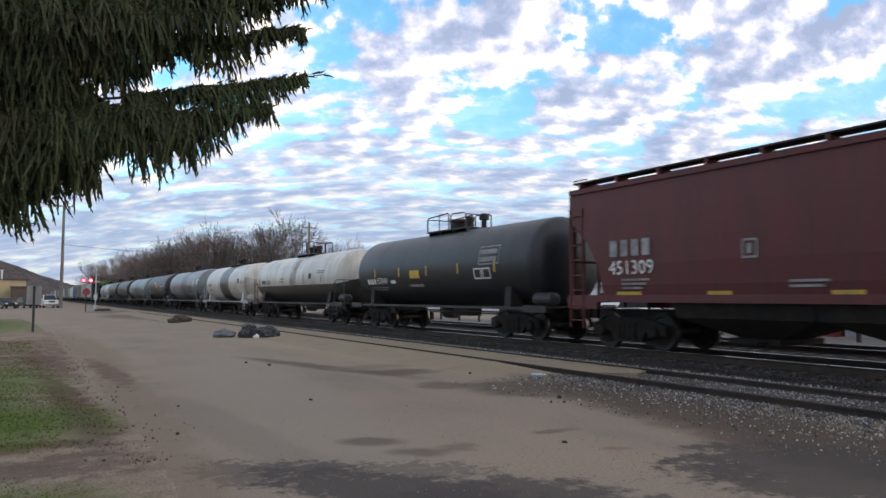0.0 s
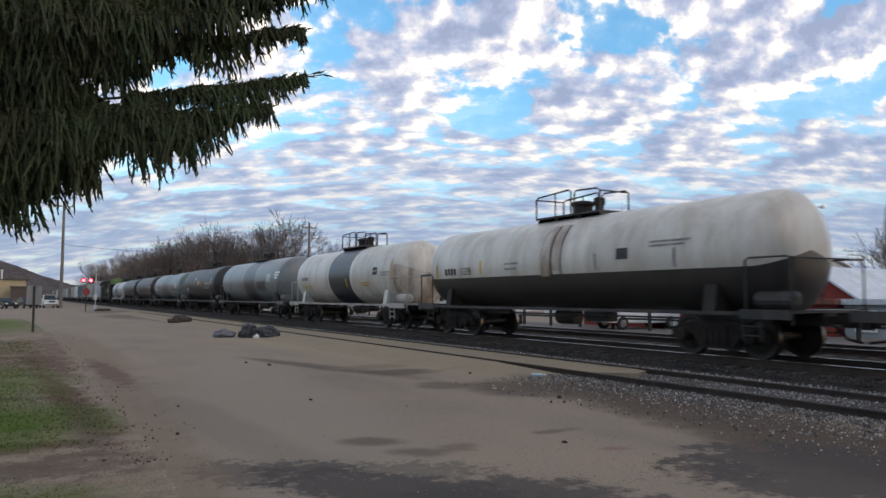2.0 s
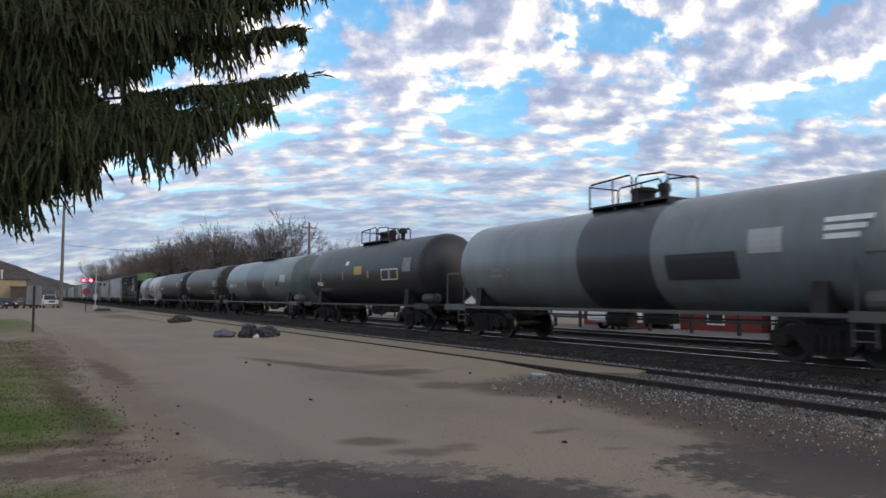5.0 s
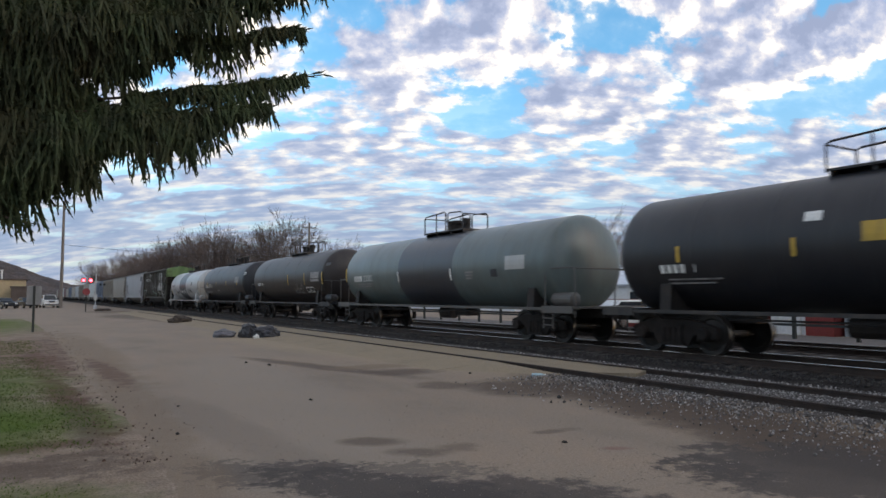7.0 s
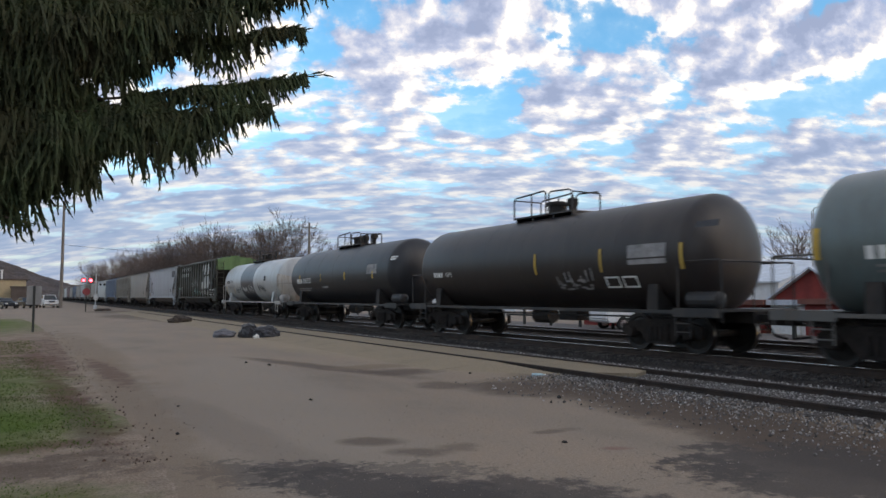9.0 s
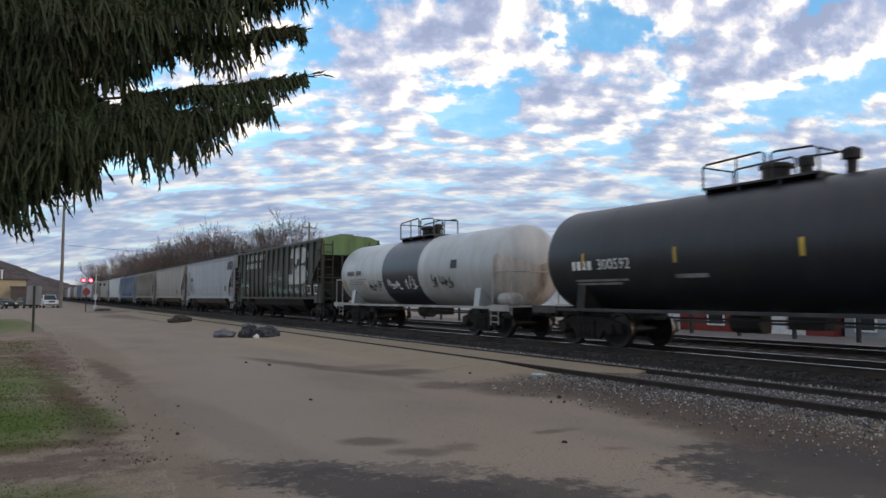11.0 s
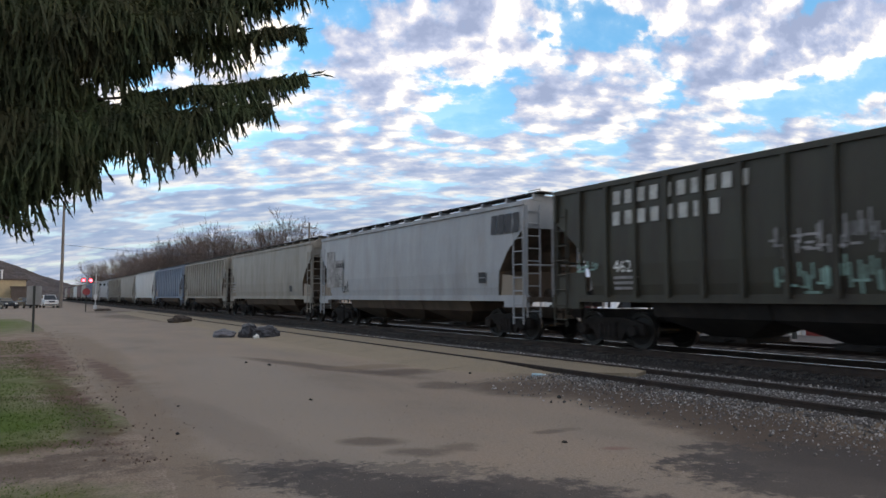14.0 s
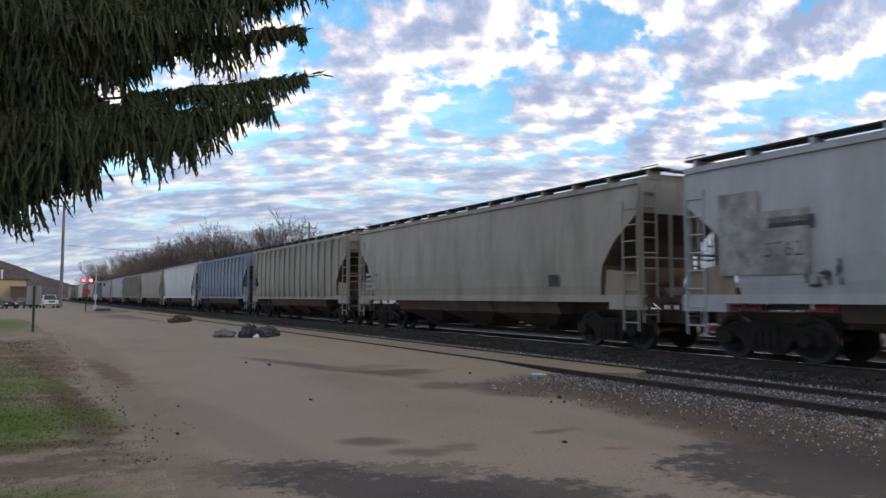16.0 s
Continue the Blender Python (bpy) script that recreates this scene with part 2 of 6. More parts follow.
def tank_car(label, q, pitch, R, zc, mats, mat_of, pipe, dome, marks=(), turning=True, flat_head=0.55, walkway=True, end_rail=True, jacket=(), head_gap=0.55, rail_h=0.72):
    """A tank car whose middle is q metres up the track at the start. mat_of(y, angle) picks the paint of the shell."""
    car = thing("tank_car", label, "tank car", "freight train", at=Matrix.Translation((XT, q, ZR)))
    half = pitch / 2 - 0.6                     # end sills
    hs = half - head_gap                          # tips of the heads
    hb = hs - flat_head                        # ends of the straight shell
    prof = []
    for k in range(9):
        a = math.pi / 2 * k / 8
        prof.append((-hb - flat_head * math.cos(a), max(0.02, R * math.sin(a) ** 0.85)))
    cuts = sorted({-hb * 0.66, -hb * 0.33, 0.0, hb * 0.33, hb * 0.66, *jacket})
    prof += [(y, R) for y in cuts if -hb < y < hb]
    prof += [(-y, r) for y, r in prof[8::-1]]
    bm = bmesh.new()
    lathe(bm, prof, (0, 0, zc), "y", 48, mat_of)
    shell = part("shell", bm, mats, car, smooth=True)
    for y in [c for c in cuts if c not in jacket]:
        bm = bmesh.new()
        lathe(bm, [(y - 0.02, R - 0.004), (y - 0.012, R + 0.004), (y + 0.012, R + 0.004), (y + 0.02, R - 0.004)], (0, 0, zc), "y", 48, mat_of)
        part("weld_band", bm, mats, shell, smooth=True)
    # stub sills, cradles and end platforms
    tc = half - 1.95
    for sg in (-1, 1):
        bm = bmesh.new()
        box(bm, -0.22, 0.22, sg * (tc - 1.6), sg * half, 0.72, 1.0)
        part("stub_sill", bm, M["steel_dark"], car)
        bm = bmesh.new()
        y0, y1 = sg * (hs - 0.75), sg * (half + 0.02)
        box(bm, -1.38, 1.38, min(y0, y1), max(y0, y1), 0.985, 1.04)
        box(bm, -1.4, -1.36, min(y0, y1), max(y0, y1), 0.86, 1.06)
        box(bm, 1.36, 1.4, min(y0, y1), max(y0, y1), 0.86, 1.06)
        part("end_platform", bm, pipe, car)
        zt = zc - R * 0.52
        for x in (-1, 1):
            bm = bmesh.new()
            web = [(x * 0.35, 0.98), (x * 1.25, 0.98), (x * 1.28, 1.08), (x * R * 0.86, zt), (x * R * 0.8, zt), (x * 0.75, 1.1)]
            prism(bm, web, "y", sg * tc - 0.16, sg * tc - 0.1)
            prism(bm, web, "y", sg * tc + 0.1, sg * tc + 0.16)
            prism(bm, [(x * 1.23, 1.0), (x * 1.30, 1.0), (x * (R * 0.86 + 0.03), zt), (x * (R * 0.86 - 0.03), zt)], "y", sg * tc - 0.16, sg * tc + 0.16)
            part("cradle", bm, mats[0] if pipe == M["white_pipe"] else M["steel_dark"], car)
        if end_rail:
            bm = bmesh.new()
            for x in (-1, 1):
                tube(bm, [(x * 1.36, sg * (hs - 0.62), 1.0), (x * 1.36, sg * (hs - 0.62), 2.05), (x * 1.34, sg * (hs - 0.55), 2.12),
                          (x * 1.3, sg * (half - 0.06), 2.12), (x * 1.28, sg * half, 2.05), (x * 1.28, sg * half, 0.75)], 0.022, 6)
                ladder(bm, x * 1.37, sg * (hs - 0.7), x * 1.37, sg * (hs - 0.28), 0.42, 1.0, 3)
            tube(bm, [(-1.3, sg * half, 2.1), (1.3, sg * half, 2.1)], 0.022, 6)
            part("end_railing", bm, pipe, car)
    if walkway:
        for x in (-1, 1):
            bm = bmesh.new()
            box(bm, min(x * 1.3, x * 1.38), max(x * 1.3, x * 1.38), -hs + 0.7, hs - 0.7, 0.93, 1.01)
            part("side_sill", bm, pipe, car)
    # fittings on top
    ym, n_posts = dome
    PL = 1.4
    top = zc + R
    bm = bmesh.new()
    box(bm, -0.55, 0.55, ym - PL, ym + PL, top + 0.02, top + 0.07)
    for y in (ym - PL + 0.05, ym - 0.5, ym + 0.5, ym + PL - 0.05):
        box(bm, -0.5, 0.5, y - 0.03, y + 0.03, top - 0.08, top + 0.02)
    deck = part("top_platform", bm, M["black_pipe"], car)
    rails = []
    for x in (-0.55, 0.55):
        rails += [([(x, ym - PL, top), (x, ym - PL, top + 0.85 * rail_h), (x, ym - PL + 0.12, top + 0.95 * rail_h), (x, ym - 0.45, top + 1.0 * rail_h), (x, ym - 0.35, top + 0.92 * rail_h), (x, ym - 0.35, top + 0.05)], 0.026),
                  ([(x, ym + PL, top), (x, ym + PL, top + 0.9 * rail_h), (x, ym + PL - 0.1, top + 0.98 * rail_h), (x, ym - 0.1, top + 1.08 * rail_h), (x, ym - 0.2, top + 1.0 * rail_h), (x, ym - 0.2, top + 0.05)], 0.026),
                  ([(x, ym + 0.5, top), (x, ym + 0.5, top + 1.02 * rail_h)], 0.022)]
    rails += [([(-0.55, y, top + h * rail_h), (0.55, y, top + h * rail_h)], 0.022) for y, h in ((ym + PL, 0.9), (ym - PL, 0.85))]
    for pts, r in rails:
        bm = bmesh.new()
        tube(bm, pts, r, 6)
        part("top_rail", bm, M["black_pipe"], deck)
    bm = bmesh.new()
    lathe(bm, [(-0.1, 0.3), (0.34, 0.3), (0.35, 0.36), (0.42, 0.36), (0.46, 0.3), (0.5, 0.08)], (0, ym - 0.1, top), "z", 16)
    part("manway", bm, M["steel_dark"], car)
    bm = bmesh.new()
    lathe(bm, [(-0.1, 0.13), (0.3, 0.13), (0.3, 0.17), (0.48, 0.17), (0.52, 0.1)], (0, ym - 0.8, top), "z", 12)
    part("relief_valve", bm, M["steel_dark"], car)
    if n_posts:
        bm = bmesh.new()
        lathe(bm, [(-0.1, 0.1), (0.3, 0.1), (0.32, 0.18), (0.5, 0.18), (0.55, 0.1)], (0, ym - 1.75, top - 0.02), "z", 12)
        part("vent", bm, M["steel_dark"], car)
    # brake gear at the trailing end
    bm = bmesh.new()
    lathe(bm, [(-0.45, 0.1), (-0.4, 0.2), (0.4, 0.2), (0.45, 0.1)], (-1.0, -hs + 0.15, 1.24), "y", 14)
    part("air_tank", bm, pipe, car)
    bm = bmesh.new()
    box(bm, -0.25, 0.25, -1.2, -0.4, 0.62, 0.95)
    lathe(bm, [(-0.4, 0.24), (0.4, 0.24)], (0.2, 0.8, 0.72), "y", 12)
    tube(bm, [(-0.4, -hb, 0.8), (-0.45, hb, 0.8)], 0.025, 5)
    part("bottom_outlet", bm, M["steel_dark"], car)
    add_trucks(car, (-tc, tc), turning)
    add_couplers(car, half)

    def where(yc, z):
        a0 = math.asin(max(-1, min(1, (z - zc) / R)))
        def at(u, v):
            a = a0 + v / R
            return (-(R + 0.014) * math.cos(a), yc - u, zc + (R + 0.014) * math.sin(a))
        return at
    for kind, y, z, what, mat in marks:
        flat = letters(*what) if kind == "lettering" else bars(what)
        marking(kind, flat, where(y, z), mat, shell)
    return car, q


def stripes(hs, zs=(2.0,), n=4):
    """Yellow upright reflector strips along the tank."""
    return [("reflector", hs * (k / (n - 1) * 2 - 1), z, [(-0.05, 0.1, 0.05, 0.46)], M["yellow"]) for k in range(n) for z in zs]


def block_word(n, w, h, gap=0.3):
    """n upright blocks in place of lettering that is not to be read."""
    step = w / n
    rows = []
    for k in range(n):
        a, b = k * step, k * step + step * (1 - gap)
        rows.append((a, 0, b, h))
    return rows


def frame_rows(w, h, t=0.045):
    """A hollow box."""
    return [(0, 0, w, t), (0, h - t, w, h), (0, t, t, h - t), (w - t, t, w, h - t)]


def small_print(w, lines, h=0.05, step=0.1):
    return [(0, -k * step, w * (1 - 0.13 * (k % 3)), -k * step + h) for k in range(lines)]


def hopper_car(label, q, pitch, body, trim, under, ribs=0, eave=4.14, inset=1.9, marks=(), turning=True, bulge=0.08, roof=None, band=3.35, boards=True, panel=1.2, end_paint=None):
    """A covered hopper car. inset: how far the slope sheet draws in between the top band and the sill."""
    car = thing("hopper_car", label, "hopper car", "freight train", at=Matrix.Translation((XT, q, ZR)))
    half = pitch / 2 - 0.5
    hb = half - 0.2
    W, zs = 1.52, 1.30
    CUT_Z, CUT_D = (zs, 2.1, 2.7, band), (0.80, 0.72, 0.46, 0.0)

    def inner(z):
        return hb - inset * float(np.interp(z, CUT_Z, CUT_D))
    zl = [zs, 1.6, 2.1, 2.7, band, eave - 0.12, eave]
    bul = [0.0, bulge * 0.6, bulge, bulge, bulge * 0.8, bulge * 0.3, 0.02]
    side = [(W + b - 0.02, z) for z, b in zip(zl, bul)]
    ring = side + [(1.0, eave + 0.16), (0.0, eave + 0.22), (-1.0, eave + 0.16)] + [(-x, z) for x, z in side[::-1]]
    bm = bmesh.new()
    ends = []
    for sg in (-1, 1):
        ends.append([bm.verts.new((x, sg * inner(min(z, eave)), z)) for x, z in ring])
    n = len(ring)
    for k in range(n - 1):
        bm.faces.new((ends[0][k], ends[0][k + 1], ends[1][k + 1], ends[1][k]))
    bm.faces.new((ends[0][n - 1], ends[0][0], ends[1][0], ends[1][n - 1]))
    ns = len(side)
    for e in ends:
        for k in range(ns - 1):
            bm.faces.new((e[k], e[k + 1], e[n - 2 - k], e[n - 1 - k])).material_index = 1 if zl[k] < band else 2
        bm.faces.new(e[ns - 1:n - ns + 1]).material_index = 2
    shell = part("body", bm, [body, under, end_paint or body], car)
    bm = bmesh.new()
    for x in (-1, 1):
        box(bm, *sorted((x * (W - 0.05), x * (W + 0.06))), -hb, hb, eave - 0.1, eave + 0.02)
    part("top_chord", bm, trim, shell)
    for x in (-1, 1):
        bm = bmesh.new()
        box(bm, *sorted((x * (W - 0.1), x * (W + 0.04))), -half + 0.1, half - 0.1, zs - 0.12, zs + 0.06)
        box(bm, *sorted((x * (W - 0.1), x * (W + 0.045))), -half + 0.1, -half + 1.2, zs - 0.3, zs - 0.1)
        box(bm, *sorted((x * (W - 0.1), x * (W + 0.045))), half - 1.2, half - 0.1, zs - 0.3, zs - 0.1)
        part("side_sill", bm, trim, car)
    for k in range(ribs):
        y = -hb + 0.12 + (2 * hb - 0.24) * k / (ribs - 1)
        z0 = zs
        if abs(y) > inner(zs):
            z0 = float(np.interp((hb - abs(y)) / inset, CUT_D[::-1], CUT_Z[::-1])) + 0.05
        for x in (-1, 1):
            bm = bmesh.new()
            xo = x * (W + bulge)
            box(bm, *sorted((xo - x * 0.06, xo + x * 0.05)), y - 0.05, y + 0.05, z0, eave - 0.1)
            part("rib", bm, body, shell)
    # ends: corner posts, ladders, end sheet, bolster
    tc = half - 1.75
    for sg in (-1, 1):
        bm = bmesh.new()
        for x in (-1, 1):
            box(bm, *sorted((x * (W - 0.1), x * W)), *sorted((sg * (hb - 0.1), sg * hb)), zs, band)
            ladder(bm, x * (W + 0.05), sg * (hb - 0.02), x * (W + 0.05), sg * (hb - 0.5), 0.5, band + 0.3, 8, 0.02)
            ladder(bm, x * (W - 0.04), sg * (hb + 0.06), x * (W - 0.52), sg * (hb + 0.06), 0.7, eave - 0.1, 9, 0.02)
        tube(bm, [(-W, sg * (hb + 0.04), 2.25), (W, sg * (hb + 0.04), 2.25)], 0.03, 5)
        tube(bm, [(-0.5, sg * (hb + 0.05), 1.0), (-0.5, sg * (hb + 0.05), band)], 0.05, 5)
        tube(bm, [(0.5, sg * (hb + 0.05), 1.0), (0.5, sg * (hb + 0.05), band)], 0.05, 5)
        part("end_ladder", bm, trim, car)
        bm = bmesh.new()
        box(bm, -W, W, *sorted((sg * (half - 0.75), sg * half)), zs - 0.14, zs + 0.0)
        box(bm, -0.3, 0.3, *sorted((sg * (tc - 1.3), sg * half)), 0.66, 0.98)
        part("end_sill", bm, under, car)
        for x in (-1, 1) if panel else ():
            bm = bmesh.new()
            prism(bm, [(sg * (hb - panel * 1.02), zs), (sg * (hb - 0.02), zs), (sg * (hb - 0.02), 1.9), (sg * (hb - panel * 0.95), 2.0)], "x", x * (W - 0.05), x * (W - 0.01))
            part("end_panel", bm, P["tan"] if under == P["rust"] else body, car, "rust-stained tan panel" if under == P["rust"] else "")
        bm = bmesh.new()
        prism(bm, [(-W + 0.1, zs), (W - 0.1, zs), (W - 0.1, 1.75), (1.0, 2.05), (-1.0, 2.05), (-W + 0.1, 1.75)], "y", sg * tc - 0.04, sg * tc + 0.04)
        for x in (-0.9, 0.9):
            prism(bm, [(sg * (tc - 0.6), zs), (sg * (hb - 0.05), zs), (sg * (hb - 0.3), 1.35), (sg * tc, 1.75)], "x", x - 0.02, x + 0.02)
        part("end_web", bm, under, car)
    bm = bmesh.new()
    lathe(bm, [(-0.5, 0.12), (-0.45, 0.22), (0.45, 0.22), (0.5, 0.12)], (0.3, -hb + 0.6, 1.35), "x", 14)
    part("brake_cylinder", bm, under, car)
    # outlets
    n_out = 3
    span = 2 * (tc - 1.7)
    for k in range(n_out):
        y = -span / 2 + span * (k + 0.5) / n_out
        w = span / n_out / 2 - 0.12
        bm = bmesh.new()
        lo = [bm.verts.new((x, y + s * 0.5, 0.42)) for x, s in ((-0.55, -1), (0.55, -1), (0.55, 1), (-0.55, 1))]
        mid = [bm.verts.new((x, y + s * (w + 0.1), 0.84)) for x, s in ((-1.22, -1), (1.22, -1), (1.22, 1), (-1.22, 1))]
        hi = [bm.verts.new((x, y + s * (w + 0.1), zs)) for x, s in ((-1.42, -1), (1.42, -1), (1.42, 1), (-1.42, 1))]
        bm.faces.new(lo[::-1]), bm.faces.new(hi)
        for a in range(4):
            c = (a + 1) % 4
            bm.faces.new((lo[a], lo[c], mid[c], mid[a])), bm.faces.new((mid[a], mid[c], hi[c], hi[a]))
        chute = part("outlet_hopper", bm, under, car)
        bm = bmesh.new()
        box(bm, -0.8, 0.8, y - 0.6, y + 0.6, 0.3, 0.42)
        tube(bm, [(-1.15, y - 0.3, 0.36), (1.15, y - 0.3, 0.36)], 0.04, 6)
        part("outlet_gate", bm, M["truck_steel"], chute)
    # roof hatches and running boards
    bm = bmesh.new()
    prism(bm, [(-0.35, eave + 0.15), (0.35, eave + 0.15), (0.33, eave + 0.32), (-0.33, eave + 0.32)], "y", -hb + 0.5, hb - 0.5)
    part("roof_hatch", bm, roof or body, car)
    if boards:
        bm = bmesh.new()
        box(bm, -0.21, 0.21, -0.035, 0.035, eave + 0.05, eave + 0.255)
        post = part("board_post", bm, trim, car)
        post.matrix_local = Matrix.Translation((-0.99, -hb, 0))
        for k in range(13):
            for x in (-0.99, 0.99):
                if k or x > 0:
                    again("board_post", post.data, car, Matrix.Translation((x, -hb + hb * k / 6, 0)))
        for x in (-1, 1):
            bm = bmesh.new()
            box(bm, *sorted((x * 0.72, x * 1.18)), -hb - 0.3, hb + 0.3, eave + 0.26, eave + 0.30)
            part("running_board", bm, M["steel_dark"], car)
        for sg in (-1, 1):
            bm = bmesh.new()
            box(bm, -0.7, 0.7, *sorted((sg * (hb + 0.02), sg * (hb + 0.3))), eave + 0.26, eave + 0.30)
            tube(bm, [(-1.15, sg * (hb + 0.28), eave + 0.3), (-1.15, sg * (hb + 0.28), eave + 0.36), (-1.15, sg * (hb - 0.25), eave + 0.36), (-1.15, sg * (hb - 0.25), eave + 0.3)], 0.016, 5)
            part("end_board", bm, trim, car)
    add_trucks(car, (-tc, tc), turning)
    add_couplers(car, half)

    def where(yc, z):
        def at(u, v):
            zz = z + v
            return (-(np.interp(zz, zl, bul) + W + 0.012), yc - u, zz)
        return at
    for kind, y, z, what, mat in marks:
        flat = letters(*what) if kind == "lettering" else what if kind == "emblem" else bars(what)
        marking(kind, flat, where(y, z), mat, shell)
    return car, q


# Picks the second, darker material for the shell below a given height.
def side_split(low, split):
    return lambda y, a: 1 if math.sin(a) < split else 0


def band_of(y0, y1):
    return lambda y, a: 1 if y0 < y < y1 else 0


P = {
    "red": paint("oxide_red_paint", (0.088, 0.018, 0.02), (0.045, 0.02, 0.018), 0.5),
    "black": paint("black_tank_paint", (0.013, 0.014, 0.018), (0.03, 0.029, 0.031), 0.5, 0.42, 0.42),
    "white": paint("white_tank_paint", (0.50, 0.485, 0.45), (0.26, 0.21, 0.16), 0.55, 0.34, 0.5),
    "stained": paint("rust_stained_white_paint", (0.45, 0.41, 0.36), (0.13, 0.075, 0.045), 0.95, 0.34, 0.5),
    "white_low": paint("black_lower_shell", (0.035, 0.034, 0.033), (0.06, 0.05, 0.045), 0.5, 0.34, 0.5),
    "navy": paint("navy_band_paint", (0.022, 0.026, 0.038), (0.04, 0.04, 0.04), 0.4, 0.34, 0.5),
    "grey_blue": paint("blue_grey_tank_paint", (0.15, 0.172, 0.185), (0.11, 0.105, 0.095), 0.5, 0.34, 0.5),
    "band_grey": paint("dark_grey_band", (0.028, 0.032, 0.043), (0.045, 0.043, 0.043), 0.4, 0.34, 0.5),
    "green_grey": paint("grey_green_tank_paint", (0.10, 0.128, 0.128), (0.07, 0.075, 0.068), 0.5, 0.34, 0.5),
    "brown": paint("brown_black_tank_paint", (0.023, 0.019, 0.019), (0.038, 0.031, 0.027), 0.6, 0.42, 0.36),
    "pale": paint("pale_grey_tank_paint", (0.38, 0.39, 0.39), (0.25, 0.23, 0.2), 0.4, 0.34, 0.5),
    "green": paint("faded_green_hopper_paint", (0.036, 0.034, 0.023), (0.026, 0.02, 0.015), 0.85),
    "green_top": paint("bright_green_end_paint", (0.095, 0.17, 0.06), (0.045, 0.075, 0.03), 0.5),
    "grey": paint("light_grey_hopper_paint", (0.305, 0.315, 0.335), (0.2, 0.185, 0.17), 0.4),
    "beige": paint("beige_hopper_paint", (0.255, 0.235, 0.207), (0.14, 0.12, 0.09), 0.55),
    "blue": paint("slate_blue_hopper_paint", (0.17, 0.21, 0.28), (0.11, 0.11, 0.11), 0.4),
    "white_h": paint("white_hopper_paint", (0.46, 0.48, 0.48), (0.25, 0.23, 0.2), 0.35),
    "tan": paint("rust_stained_tan_paint", (0.21, 0.17, 0.13), (0.09, 0.06, 0.042), 0.7),
    "rust": paint("brown_underframe", (0.095, 0.07, 0.052), (0.03, 0.025, 0.021), 0.75),
}
WP, BP = M["white_pipe"], M["black_pipe"]
WM, KM = M["white_mark"], M["black_mark"]
CARS = []


def build_train():
    B = [15.15, 30.1, 46.2, 61.2, 77.9, 92.4, 110.1, 125.3, 140.1, 155.4, 172.6, 190.5, 208.2, 224.9, 241.8, 259.0, 276.0, 292.0]
    c = [6.15] + [0.5 * (a + b) for a, b in zip(B, B[1:])]
    L = [18.0] + [b - a for a, b in zip(B, B[1:])]
    add = CARS.append
    G = M["grey_mark"]
    add(hopper_car("dark red grain hopper car with white number", c[0], L[0], P["red"], P["red"], M["steel_dark"], inset=1.5, panel=0.0, marks=[
        ("faded_mark", 6.75, 2.3, block_word(4, 1.4, 0.4), G), ("lettering", 6.8, 1.86, ("451309", 0.35), WM),
        ("small_print", 6.4, 1.7, small_print(0.9, 3), G), ("stencil", 3.0, 2.1, frame_rows(0.36, 0.4) + [(0.12, 0.1, 0.23, 0.3)], G),
        ("reflector", 6.6, 1.34, [(0, 0, 0.8, 0.1)], M["yellow"]), ("reflector", 3.9, 1.34, [(0, 0, 0.6, 0.1)], M["yellow"]), ("reflector", 1.2, 1.34, [(0, 0, 0.6, 0.1)], M["yellow"]),
        ("small_print", 2.0, 1.6, small_print(0.8, 2), G), ("faded_mark", 0.1, 1.55, [(0, 0, 0.9, 0.28)], M["yellow"])]))
    add(tank_car("black tank car with white number and yellow strips", c[1], L[1], 1.42, 2.36, [P["black"]], None, BP, (0.0, 1), stripes(4.4, (2.0,), 5) + [
        ("faded_mark", 5.2, 1.84, block_word(4, 0.85, 0.22), WM), ("lettering", 4.25, 1.84, ("87649", 0.28), WM), ("small_print", 5.0, 1.68, small_print(1.7, 2, 0.04), G),
        ("placard", 1.3, 2.02, [(0, 0, 0.75, 0.3)], M["yellow"]), ("placard", 3.0, 1.85, [(0, 0, 0.42, 0.13)], WM), ("small_print", 1.5, 1.7, small_print(1.1, 1, 0.1), G),
        ("panel", -3.5, 2.35, frame_rows(1.15, 0.62) + [(0.1, 0.1, 1.0, 0.25), (0.1, 0.34, 1.0, 0.5)], G),
        ("panel", -3.2, 1.9, frame_rows(0.45, 0.36) + [(a + 0.5, b, c2 + 0.5, d) for a, b, c2, d in frame_rows(0.45, 0.36)], WM)], end_rail=False, head_gap=0.28, rail_h=0.62))
